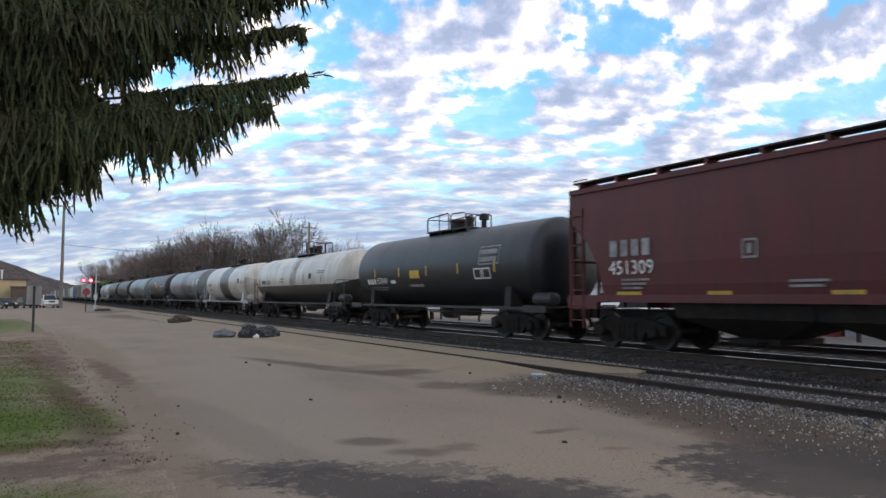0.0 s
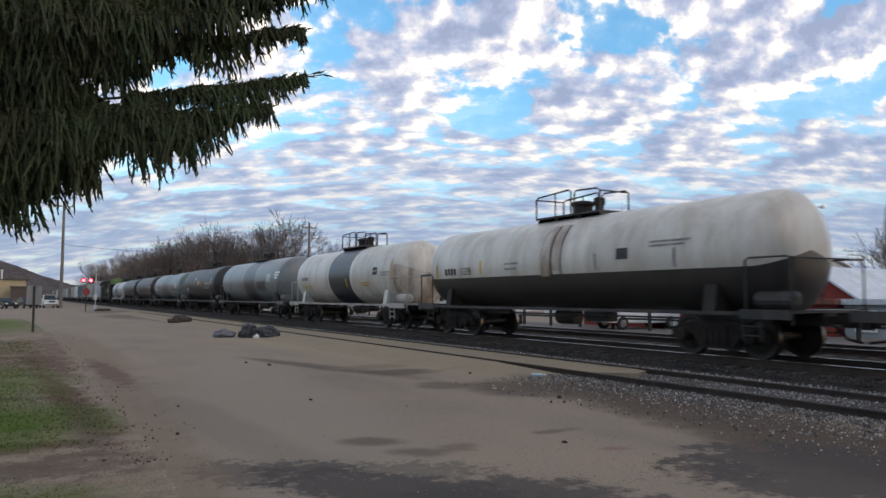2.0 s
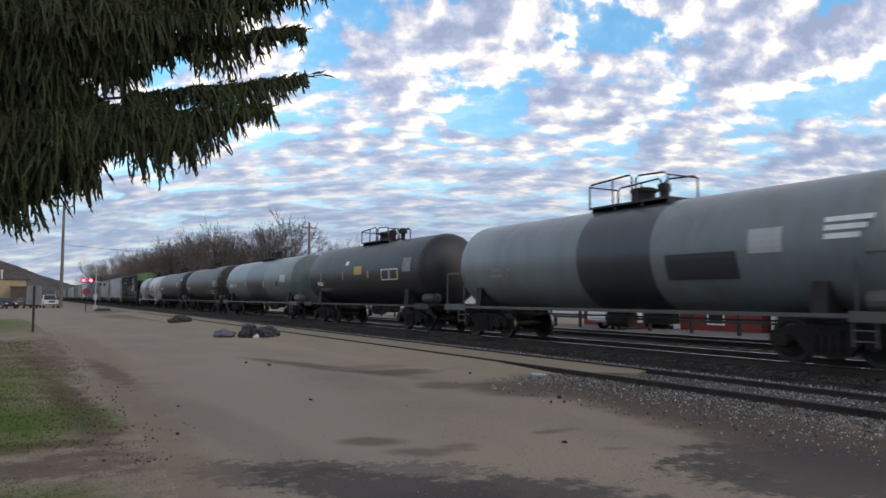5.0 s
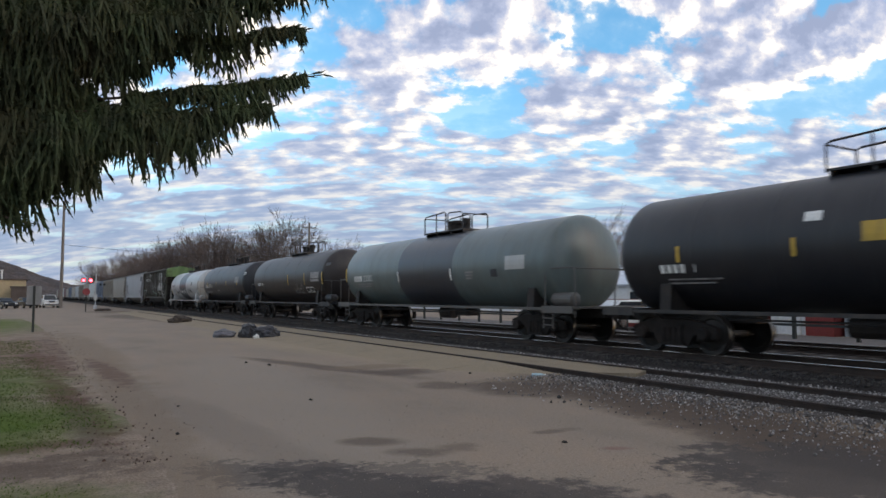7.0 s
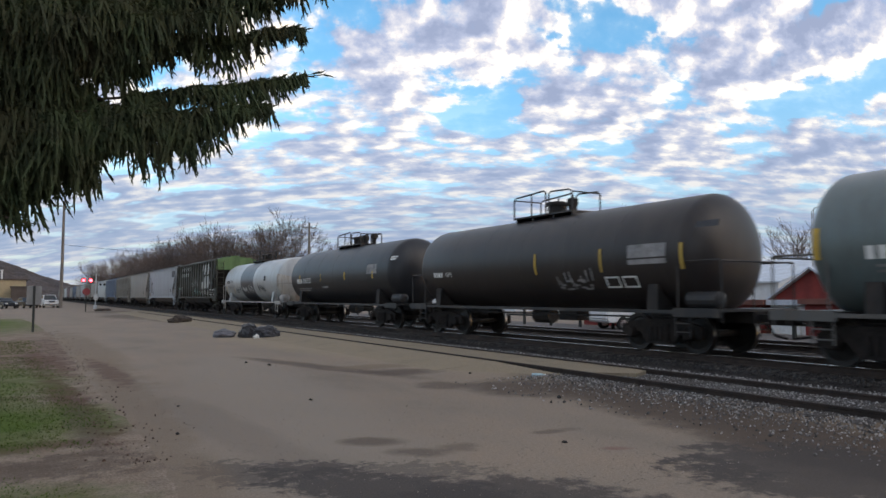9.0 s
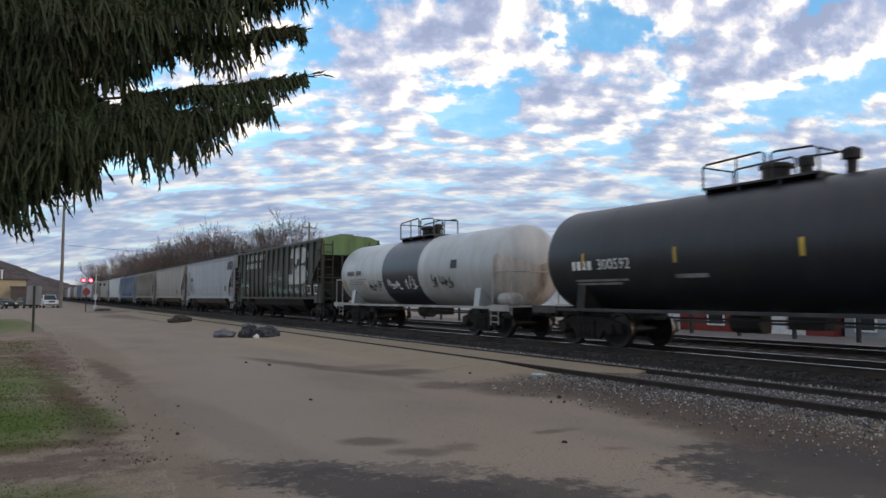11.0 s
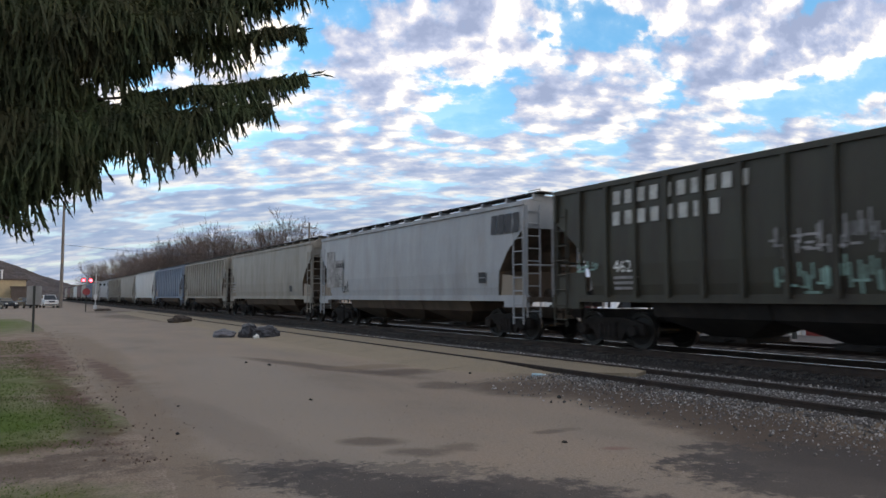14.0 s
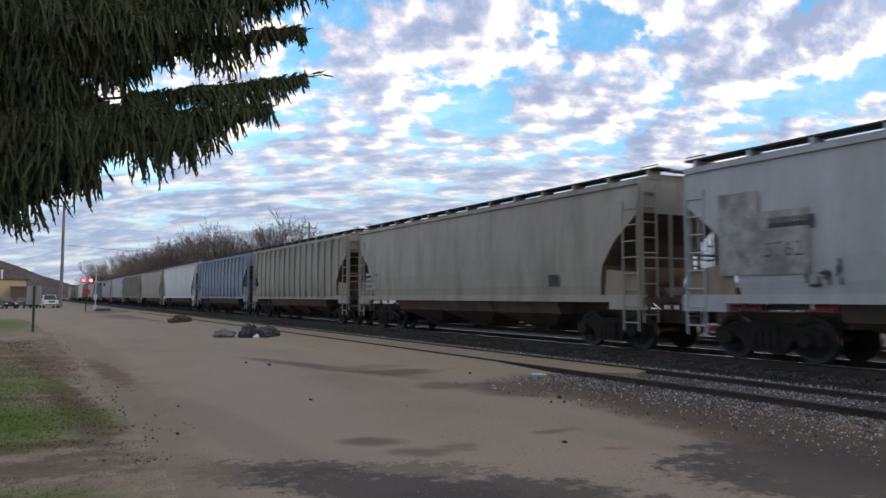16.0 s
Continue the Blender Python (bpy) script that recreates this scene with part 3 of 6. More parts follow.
    add(tank_car("long white tank car with black underside", c[2], L[2], 1.36, 2.3, [P["white"], P["white_low"]], side_split(0, -0.22), BP, (0.0, 0), [
        ("faded_mark", 5.6, 2.06, block_word(4, 0.8, 0.22), KM), ("lettering", 4.6, 2.06, ("1228", 0.25), KM),
        ("placard", -2.8, 2.25, [(0, 0, 0.4, 0.28)], KM), ("reflector", 6.2, 2.0, [(0, 0, 0.1, 0.45)], M["yellow"]), ("reflector", 3.4, 2.05, [(0, 0, 0.1, 0.45)], M["yellow"]),
        ("small_print", 2.0, 2.3, small_print(0.7, 2, 0.06, 0.16), G), *[("rust_run", 0.15 - u, 1.75 + v, [(0, 0, w, 1.75 - v)], mt) for u, v, w, mt in ((-0.1, 0.15, 0.42, P["stained"]), (0.42, 0.3, 0.3, P["stained"]), (0.35, 0.1, 0.05, P["rust"]), (0.78, 0.0, 0.05, P["rust"]))],
        ("reflector", -2.0, 2.0, [(0, 0, 0.08, 0.45)], G), ("reflector", -4.6, 2.0, [(0, 0, 0.08, 0.45)], G), ("small_print", -3.9, 2.6, small_print(1.2, 2), G)], head_gap=0.35))
    add(tank_car("white tank car with black middle band", c[3], L[3], 1.36, 2.3, [P["white"], P["navy"], P["stained"]], lambda y, a: 1 if -1.4 < y < 1.2 else 2 if y < -5.0 and math.sin(a) < 0.3 else 0, WP, (0.0, 0), [
        ("reflector", -0.9, 1.75, [(0, 0, 0.12, 0.42)], M["yellow"]), ("placard", -3.9, 2.25, frame_rows(0.44, 0.32) + [(0, 0, 0.44, 0.14), (0, 0.18, 0.44, 0.32)], KM), ("reflector", -5.6, 2.0, [(0, 0, 0.12, 0.8)], M["yellow"]),
        ("small_print", 5.0, 2.15, small_print(0.9, 1, 0.16), G), ("small_print", 5.0, 1.85, small_print(1.6, 2, 0.04), M["yellow"]), ("small_print", -2.6, 1.9, small_print(0.9, 2, 0.05), M["yellow"]), ("small_print", -4.7, 2.3, small_print(0.8, 2, 0.06), G)],
        jacket=(-1.4, 1.2), head_gap=0.6))
    add(tank_car("blue-grey tank car with dark grey band", c[4], L[4], 1.4, 2.34, [P["grey_blue"], P["band_grey"]], band_of(-1.75, 0.85), M["grey_pipe"], (-0.2, 0), [
        ("panel", -4.4, 2.2, [(0, 0, 0.75, 0.5)], P["pale"]), ("panel", -2.2, 1.7, [(0, 0, 1.9, 0.6)], P["band_grey"]), ("small_print", 5.0, 2.1, small_print(1.1, 2, 0.1, 0.18), G), ("small_print", -6.0, 2.7, small_print(0.9, 3, 0.1, 0.16), WM)],
        jacket=(-1.75, 0.85), head_gap=0.6))
    add(tank_car("black tank car with white lettering and pale placard", c[5], L[5], 1.42, 2.36, [P["black"]], None, BP, (-0.2, 1), stripes(4.2, (2.0,), 4) + [
        ("faded_mark", 4.75, 1.86, block_word(4, 0.75, 0.2), WM), ("lettering", 3.85, 1.86, ("1", 0.2), WM), ("small_print", 4.6, 1.7, small_print(1.5, 2, 0.04), G), ("placard", 0.1, 2.3, [(0, 0, 0.8, 0.36)], M["yellow"]), ("panel", 1.2, 2.75, [(0, 0, 0.35, 0.2)], WM),
        ("panel", -2.7, 2.0, frame_rows(0.72, 0.46) + [(a + 0.76, b, c2 + 0.76, d) for a, b, c2, d in frame_rows(0.72, 0.46)], WM), ("panel", -4.6, 2.3, [(0, 0, 0.7, 0.55)], G)], end_rail=False, head_gap=0.28, rail_h=0.62))
    add(tank_car("grey-green tank car with dark middle band", c[6], L[6], 1.42, 2.32, [P["green_grey"], P["band_grey"]], band_of(-2.05, 2.05), M["grey_pipe"], (0.0, 0), [
        ("faded_mark", 6.35, 1.98, block_word(4, 0.85, 0.24), WM), ("lettering", 5.4, 1.98, ("23502", 0.27), WM), ("small_print", 6.2, 1.84, small_print(1.7, 2, 0.05), G),
        ("reflector", 2.1, 1.9, [(0, 0, 0.09, 0.4)], WM), ("reflector", -1.9, 1.9, [(0, 0, 0.09, 0.4)], WM), ("panel", -5.2, 2.15, [(0, 0, 1.0, 0.42)], P["pale"]), ("small_print", -2.9, 2.1, small_print(0.5, 3, 0.06), G),
        ("placard", -4.4, 1.95, [(0, 0, 0.35, 0.25)], KM), ("reflector", 7.3, 2.0, [(0, 0, 0.12, 0.6)], M["yellow"])], jacket=(-2.05, 2.05), head_gap=0.55))
    add(tank_car("dark brown tank car with white lettering", c[7], L[7], 1.42, 2.36, [P["brown"]], None, BP, (0.0, 0), [("reflector", y, 1.95, [(0, 0, 0.09, 0.6)], M["yellow"]) for y in (-0.7, -3.4, -6.0)] + [
        ("faded_mark", 5.15, 2.0, block_word(4, 0.65, 0.17), WM), ("lettering", 4.4, 2.0, ("1091", 0.18), WM), ("panel", -4.4, 2.1, [(0, 0, 1.2, 0.12), (0, 0.16, 1.2, 0.48)], G), ("placard", -6.4, 2.85, [(0, 0, 0.6, 0.16)], KM),
        ("panel", -3.5, 1.55, frame_rows(0.5, 0.32) + [(a + 0.6, b, c2 + 0.6, d) for a, b, c2, d in frame_rows(0.5, 0.32)], WM), ("spray_paint", -1.6, 1.5, tag_rows(1.5, 0.55, 3), G)], head_gap=0.5))
    add(tank_car("black tank car with white number", c[8], L[8], 1.42, 2.36, [P["black"]], None, BP, (0.0, 1), stripes(4.6, (2.0,), 4) + [
        ("faded_mark", 5.05, 2.02, block_word(4, 0.8, 0.23), WM), ("lettering", 4.1, 2.02, ("300592", 0.28), WM), ("small_print", 5.0, 1.72, small_print(1.9, 2, 0.06), G), ("small_print", 1.6, 1.75, small_print(0.9, 1, 0.1), G),
        ("panel", -4.0, 2.3, [(0, 0, 1.0, 0.4)], G), ("small_print", -6.2, 2.9, small_print(0.6, 2, 0.06), WM)], end_rail=False, head_gap=0.28, rail_h=0.62))
    add(tank_car("pale grey tank car with navy band and spray-painted tags", c[9], L[9], 1.38, 2.32, [P["pale"], P["navy"], P["stained"]], lambda y, a: 1 if -1.2 < y < 1.9 else 2 if y < -5.4 and math.sin(a) < 0.3 else 0, WP, (0.4, 0), [
        ("faded_mark", 5.5, 2.25, block_word(4, 0.75, 0.2), KM), ("lettering", 4.6, 2.25, ("1889", 0.22), KM), ("small_print", 5.4, 2.05, small_print(1.9, 3, 0.035), G),
        ("spray_paint", 3.4, 1.55, tag_rows(1.4, 0.5, 5), KM), ("spray_paint", 1.4, 1.6, tag_rows(1.1, 0.5, 6), WM), ("spray_paint", -0.1, 1.6, tag_rows(0.9, 0.6, 7), WM),
        ("spray_paint", -2.2, 1.6, tag_rows(1.5, 0.55, 8), KM), ("placard", -3.6, 2.3, [(0, 0, 0.4, 0.3)], KM), ("reflector", 5.9, 1.6, [(0, 0, 0.12, 0.5)], M["yellow"]), ("reflector", 3.8, 1.6, [(0, 0, 0.08, 0.35)], M["yellow"])],
        jacket=(-1.2, 1.9), head_gap=0.3))
    add(hopper_car("faded green ribbed hopper car with white emblem and graffiti", c[10], L[10], P["green"], P["green"], M["steel_dark"], ribs=17, inset=1.9, eave=4.2, band=3.4, marks=[
        ("emblem", -2.85, 1.98, emblem(), M["worn_mark"]), ("faded_mark", 5.6, 3.6, block_word(10, 4.0, 0.34, 0.42), M["worn_mark"]), ("faded_mark", 5.6, 3.08, block_word(8, 3.3, 0.34, 0.42), M["worn_mark"]),
        ("lettering", 5.6, 1.92, ("462", 0.3), WM), ("small_print", 5.6, 1.75, small_print(0.8, 3, 0.07, 0.13), G),
        ("spray_paint", 1.3, 2.05, tag_rows(3.0, 0.75, 11), G), ("spray_paint", 1.2, 1.36, tag_rows(4.0, 0.65, 12), M["mint_mark"]), ("spray_paint", -2.7, 1.36, tag_rows(2.9, 0.6, 13), M["worn_mark"]), ("spray_paint", 6.9, 1.9, tag_rows(0.8, 0.4, 14), M["mint_mark"]),
        ("panel", -5.9, 1.45, frame_rows(0.5, 0.45), WM), ("panel", -6.9, 1.45, frame_rows(0.5, 0.45), WM)],
        roof=P["green_top"], end_paint=P["green_top"], boards=False))
    add(hopper_car("light grey hopper car with dark logo mark", c[11], L[11], P["grey"], P["grey"], P["rust"], inset=1.7, marks=[
        ("logo_mark", -6.6, 3.25, block_word(4, 1.5, 0.6, 0.16), KM), ("placard", -5.9, 1.75, frame_rows(0.42, 0.34) + [(0, 0, 0.42, 0.15), (0, 0.19, 0.42, 0.34)], KM), ("panel", 7.35, 1.75, [(0, 0, 0.95, 1.7), (0.95, 0, 2.0, 1.25)], G),
        ("lettering", 6.3, 2.1, ("5762", 0.3), KM), ("small_print", 6.2, 2.6, [(0, 0, 0.95, 0.26)], KM), ("spray_paint", 5.6, 1.5, tag_rows(0.9, 0.45, 15), KM)]))
    add(hopper_car("weathered beige hopper car", c[12], L[12], P["beige"], P["beige"], P["rust"], inset=1.7, marks=[("placard", -4.8, 1.6, [(0, 0, 0.45, 0.32)], KM), ("small_print", 7.4, 2.2, small_print(1.1, 4, 0.1, 0.2), M["grey_mark"])]))
    add(hopper_car("beige ribbed hopper car", c[13], L[13], P["beige"], P["beige"], P["rust"], ribs=18, inset=1.7))
    add(hopper_car("slate blue ribbed hopper car", c[14], L[14], P["blue"], P["blue"], P["rust"], ribs=16, inset=1.7))
    add(hopper_car("white hopper car with grey grime", c[15], L[15], P["white_h"], P["white_h"], P["rust"], inset=1.7))
    add(hopper_car("weathered beige hopper car far up the line", c[16], L[16], P["beige"], P["beige"], P["rust"], inset=1.7, turning=False))
    far = [CARS[13][0], CARS[11][0], CARS[12][0], CARS[14][0], CARS[12][0], CARS[0][0], CARS[15][0], CARS[13][0], CARS[0][0], CARS[12][0]]
    y = 276.0
    for ob in far:
        y += 8.7
        CARS.append((copy_thing(ob, Matrix.Translation((XT, y, ZR))), y))
        y += 8.7


def tag_rows(w, h, seed):
    """Loose spray-paint strokes as slanting steps of small bars."""
    rnd = random.Random(seed)
    rows = []
    n = max(3, int(w / 0.24))
    for k in range(n):
        u = w * k / n
        for _ in range(4):
            a, v = u + rnd.uniform(-0.05, 0.2), rnd.uniform(0, 0.55) * h
            if rnd.random() < 0.6:
                rows.append((a, v, a + 0.05, v + rnd.uniform(0.3, 0.6) * h))
            else:
                rows.append((a, v, a + rnd.uniform(0.12, 0.3), v + 0.05))
    return rows


def emblem():
    """A plain white two-lobed badge with a slanting dark gap."""
    vs, fs = [], []

    def poly(pts):
        i = len(vs)
        vs.extend(pts)
        fs.append(tuple(range(i, i + len(pts))))

    def arc(cx, cy, rx, ry, a0, a1, n=8):
        return [(cx + rx * math.cos(radians(a0 + (a1 - a0) * k / n)), cy + ry * math.sin(radians(a0 + (a1 - a0) * k / n))) for k in range(n + 1)]
    # upper lobe, lower lobe, and between them a stepped slanting gap
    poly([(0.45, 1.95), (0.35, 1.45), (0.75, 1.42), (1.35, 1.0), (1.5, 1.35), (2.1, 1.42), (2.1, 1.95)])
    poly([(2.13, 1.1)] + arc(2.2, 1.52, 0.95, 0.43, -80, 90))
    poly([(0.0, 0.0), (2.1, 0.0), (2.1, 0.95), (1.55, 1.0), (1.42, 0.72), (0.85, 1.2), (0.75, 0.55), (0.1, 0.55)])
    poly([(2.13, 0.0)] + arc(2.2, 0.5, 1.0, 0.5, -90, 80) + [(2.13, 0.98)])
    return vs, fs


build_train()


def motions():
    times = [k * 1.0 for k in range(17)]
    for car, q in CARS:
        walk(car, [(t, Matrix.Translation((XT, q - SPEED * t, ZR))) for t in times])
    walk(CLOUDS, [(t, Matrix.Translation((-4.0 * t, 1.0 * t, 0))) for t in (0, 4, 8, 12, 16)])
    turn = math.degrees(SPEED / FPS / WHEEL_R)
    for w, dy in SPIN:
        walk(w, [(k / FPS, pose(0, dy, WHEEL_R, turn * k)) for k in range(16 * FPS + 1)])
# ---- clouds ----
def clouds():
    bm = bmesh.new()
    rings, seg = 14, 48
    grid = []
    for k in range(rings + 1):
        r = 4600 * (k / rings) ** 1.5
        z = 620 - 560 * (r / 4600) ** 2
        grid.append([bm.verts.new((r * math.cos(2 * math.pi * a / seg), r * math.sin(2 * math.pi * a / seg), z)) for a in range(seg)] if k else [bm.verts.new((0, 0, z))])
    for a in range(seg):
        bm.faces.new((grid[0][0], grid[1][a], grid[1][(a + 1) % seg]))
        for k in range(1, rings):
            bm.faces.new((grid[k][a], grid[k + 1][a], grid[k + 1][(a + 1) % seg], grid[k][(a + 1) % seg]))
    m = bpy.data.materials.new("broken_cloud")
    m.use_nodes = True
    n, ln = m.node_tree.nodes, m.node_tree.links
    n.remove(n["Principled BSDF"])
    co = n.new("ShaderNodeTexCoord")
    turned = n.new("ShaderNodeMapping")
    turned.inputs["Rotation"].default_value = (0, 0, radians(YAW))
    ln.new(co.outputs["Object"], turned.inputs[0])
    def calc(op, a, c=0.0, d=0.0, clamp=False):
        q = n.new("ShaderNodeMath")
        q.operation, q.use_clamp = op, clamp
        for k, v in enumerate((a, c, d)):
            if isinstance(v, (int, float)):
                q.inputs[k].default_value = v
            else:
                ln.new(v, q.inputs[k])
        return q.outputs[0]

    # nearer clouds are tall heaps, those far off long flat banks
    sep = n.new("ShaderNodeSeparateXYZ")
    ln.new(turned.outputs[0], sep.inputs[0])
    ahead = calc("SQRT", calc("MULTIPLY_ADD", sep.outputs[1], sep.outputs[1], 160000.0))
    layer = n.new("ShaderNodeCombineXYZ")
    ln.new(calc("MULTIPLY", calc("DIVIDE", sep.outputs[0], ahead), 5.6), layer.inputs[0])
    ln.new(calc("MULTIPLY", calc("POWER", calc("DIVIDE", ahead, 2000.0), 1.6), 3.0), layer.inputs[1])

    def nz(scale, detail, rough, offset, distort=0.0):
        mm = n.new("ShaderNodeMapping")
        mm.inputs["Location"].default_value = offset
        ln.new(layer.outputs[0], mm.inputs[0])
        t = n.new("ShaderNodeTexNoise")
        t.inputs["Scale"].default_value, t.inputs["Detail"].default_value = scale, detail
        t.inputs["Roughness"].default_value, t.inputs["Distortion"].default_value = rough, distort
        ln.new(mm.outputs[0], t.inputs["Vector"])
        return t.outputs[0]

    def ramp(sock, stops):
        r = n.new("ShaderNodeValToRGB")
        while len(r.color_ramp.elements) < len(stops):
            r.color_ramp.elements.new(0.5)
        for e, (p, c) in zip(r.color_ramp.elements, stops):
            e.position, e.color = p, (*c, 1)
        ln.new(sock, r.inputs[0])
        return r.outputs[0]

    # the larger heaps and the clear gaps between them: across, ahead, half sizes in metres, weight
    heaps = [(740, 1600, 150, 260, 0.16), (560, 1330, 210, 110, 0.13), (900, 1440, 110, 160, 0.14), (450, 1900, 170, 260, 0.13), (150, 1500, 120, 170, 0.10),
             (-110, 1650, 130, 260, 0.08), (1290, 2280, 170, 160, 0.12), (810, 2160, 160, 150, 0.09), (380, 1450, 90, 130, -0.14), (140, 1950, 90, 190, -0.15),
             (1040, 1740, 120, 190, -0.15), (-140, 1360, 90, 110, -0.08), (770, 1330, 70, 90, -0.14), (620, 1950, 70, 300, -0.10)]
    wander, lumpy = nz(4.0, 4, 0.55, (9.2, 2.2, 0)), nz(4.0, 4, 0.55, (5.1, 8.4, 0))

    def puffs(du, dv):
        """Heaped clouds in loose rows, read at a place shifted by du, dv metres."""
        shift = (du * 0.003, dv * 0.0022)
        big = nz(1.5, 2, 0.5, (3.1 + shift[0], 7.7 + shift[1], 0))
        small = nz(3.3, 7, 0.55, (1.7 + shift[0], 4.4 + shift[1], 0))
        total = calc("MULTIPLY_ADD", big, 0.48, calc("MULTIPLY", small, 0.52))
        u = calc("MULTIPLY_ADD", wander, 160.0, calc("ADD", sep.outputs[0], du - 80.0))
        v = calc("MULTIPLY_ADD", lumpy, 260.0, calc("ADD", sep.outputs[1], dv - 130.0))
        for cu, cv, ru, rv, w in heaps:
            a, b = calc("MULTIPLY", calc("SUBTRACT", u, cu), 1 / ru), calc("MULTIPLY", calc("SUBTRACT", v, cv), 1 / rv)
            r2 = calc("MULTIPLY_ADD", a, a, calc("MULTIPLY", b, b))
            total = calc("MULTIPLY_ADD", calc("SUBTRACT", 1.0, calc("MULTIPLY", r2, 0.6), clamp=True), w, total)
        # the far layers close up into long banks
        return calc("ADD", total, closing.outputs[0])
    closing = n.new("ShaderNodeMapRange")
    for k, val in enumerate((1750, 2900, 0.0, 0.055)):
        closing.inputs[k + 1].default_value = val
    ln.new(sep.outputs[1], closing.inputs[0])
    body, lit = puffs(0, 0), puffs(32, 40)
    alpha = ramp(body, [(0.42, (0.10, 0.10, 0.10)), (0.455, (0.25, 0.25, 0.25)), (0.49, (0.75, 0.75, 0.75)), (0.54, (0.97, 0.97, 0.97))])
    # the side of each heap that faces the low sun is bright, its heart grey
    core = n.new("ShaderNodeMapRange")
    for k, val in enumerate((0.47, 0.66, 0.66, 0.49)):
        core.inputs[k + 1].default_value = val
    ln.new(body, core.inputs[0])
    gain = calc("MULTIPLY_ADD", calc("SUBTRACT", body, lit), 3.0, core.outputs[0])
    col = ramp(gain, [(0.26, (0.39, 0.445, 0.63)), (0.46, (0.54, 0.59, 0.78)), (0.63, (0.84, 0.83, 0.91)), (0.84, (1.55, 1.40, 1.18))])
    far = n.new("ShaderNodeVectorMath")
    far.operation = "LENGTH"
    ln.new(co.outputs["Object"], far.inputs[0])
    dist = n.new("ShaderNodeMapRange")
    for k, val in enumerate((1700, 3300, 0.0, 0.74)):
        dist.inputs[k + 1].default_value = val
    ln.new(far.outputs["Value"], dist.inputs[0])
    veil = n.new("ShaderNodeMix")
    veil.data_type = "RGBA"
    ln.new(dist.outputs[0], veil.inputs[0]), ln.new(col, veil.inputs[6])
    veil.inputs[7].default_value = (0.29, 0.385, 0.58, 1)
    col = veil.outputs[2]
    cover = n.new("ShaderNodeMath")
    cover.operation, cover.use_clamp = "MAXIMUM", True
    ln.new(alpha, cover.inputs[0]), ln.new(dist.outputs[0], cover.inputs[1])
    alpha = cover.outputs[0]
    em = n.new("ShaderNodeEmission")
    ln.new(col, em.inputs[0])
    tr = n.new("ShaderNodeBsdfTransparent")
    mx = n.new("ShaderNodeMixShader")
    ln.new(alpha, mx.inputs[0]), ln.new(tr.outputs[0], mx.inputs[1]), ln.new(em.outputs[0], mx.inputs[2])
    ln.new(mx.outputs[0], n["Material Output"].inputs[0])
    ob = part("cloud_layer", bm, m, smooth=True)
    return tagged(ob, "broken layer of lavender and pink-lit evening cloud", "clouds", kind="structure")


CLOUDS = clouds()


# ---- ground ----
def sheet(name, outline, z, mat, label, category, kind="structure"):
    bm = bmesh.new()
    vs = [bm.verts.new((x, y, z)) for x, y in outline]
    bm.faces.new(vs)
    bmesh.ops.triangulate(bm, faces=bm.faces)
    return tagged(part(name, bm, mat), label, category, kind=kind)


def uneven(points, seed, steps=5, amount=0.12):
    """The outline with a ragged edge."""
    rnd = random.Random(seed)
    out = []
    for (x0, y0), (x1, y1) in zip(points, points[1:] + points[:1]):
        d = math.hypot(x1 - x0, y1 - y0)
        k = max(1, min(40, int(d / 0.35)))
        for j in range(k):
            w = j / k
            a = min(amount, d * 0.1)
            out.append((x0 + (x1 - x0) * w + rnd.uniform(-a, a), y0 + (y1 - y0) * w + rnd.uniform(-a, a)))
    return out


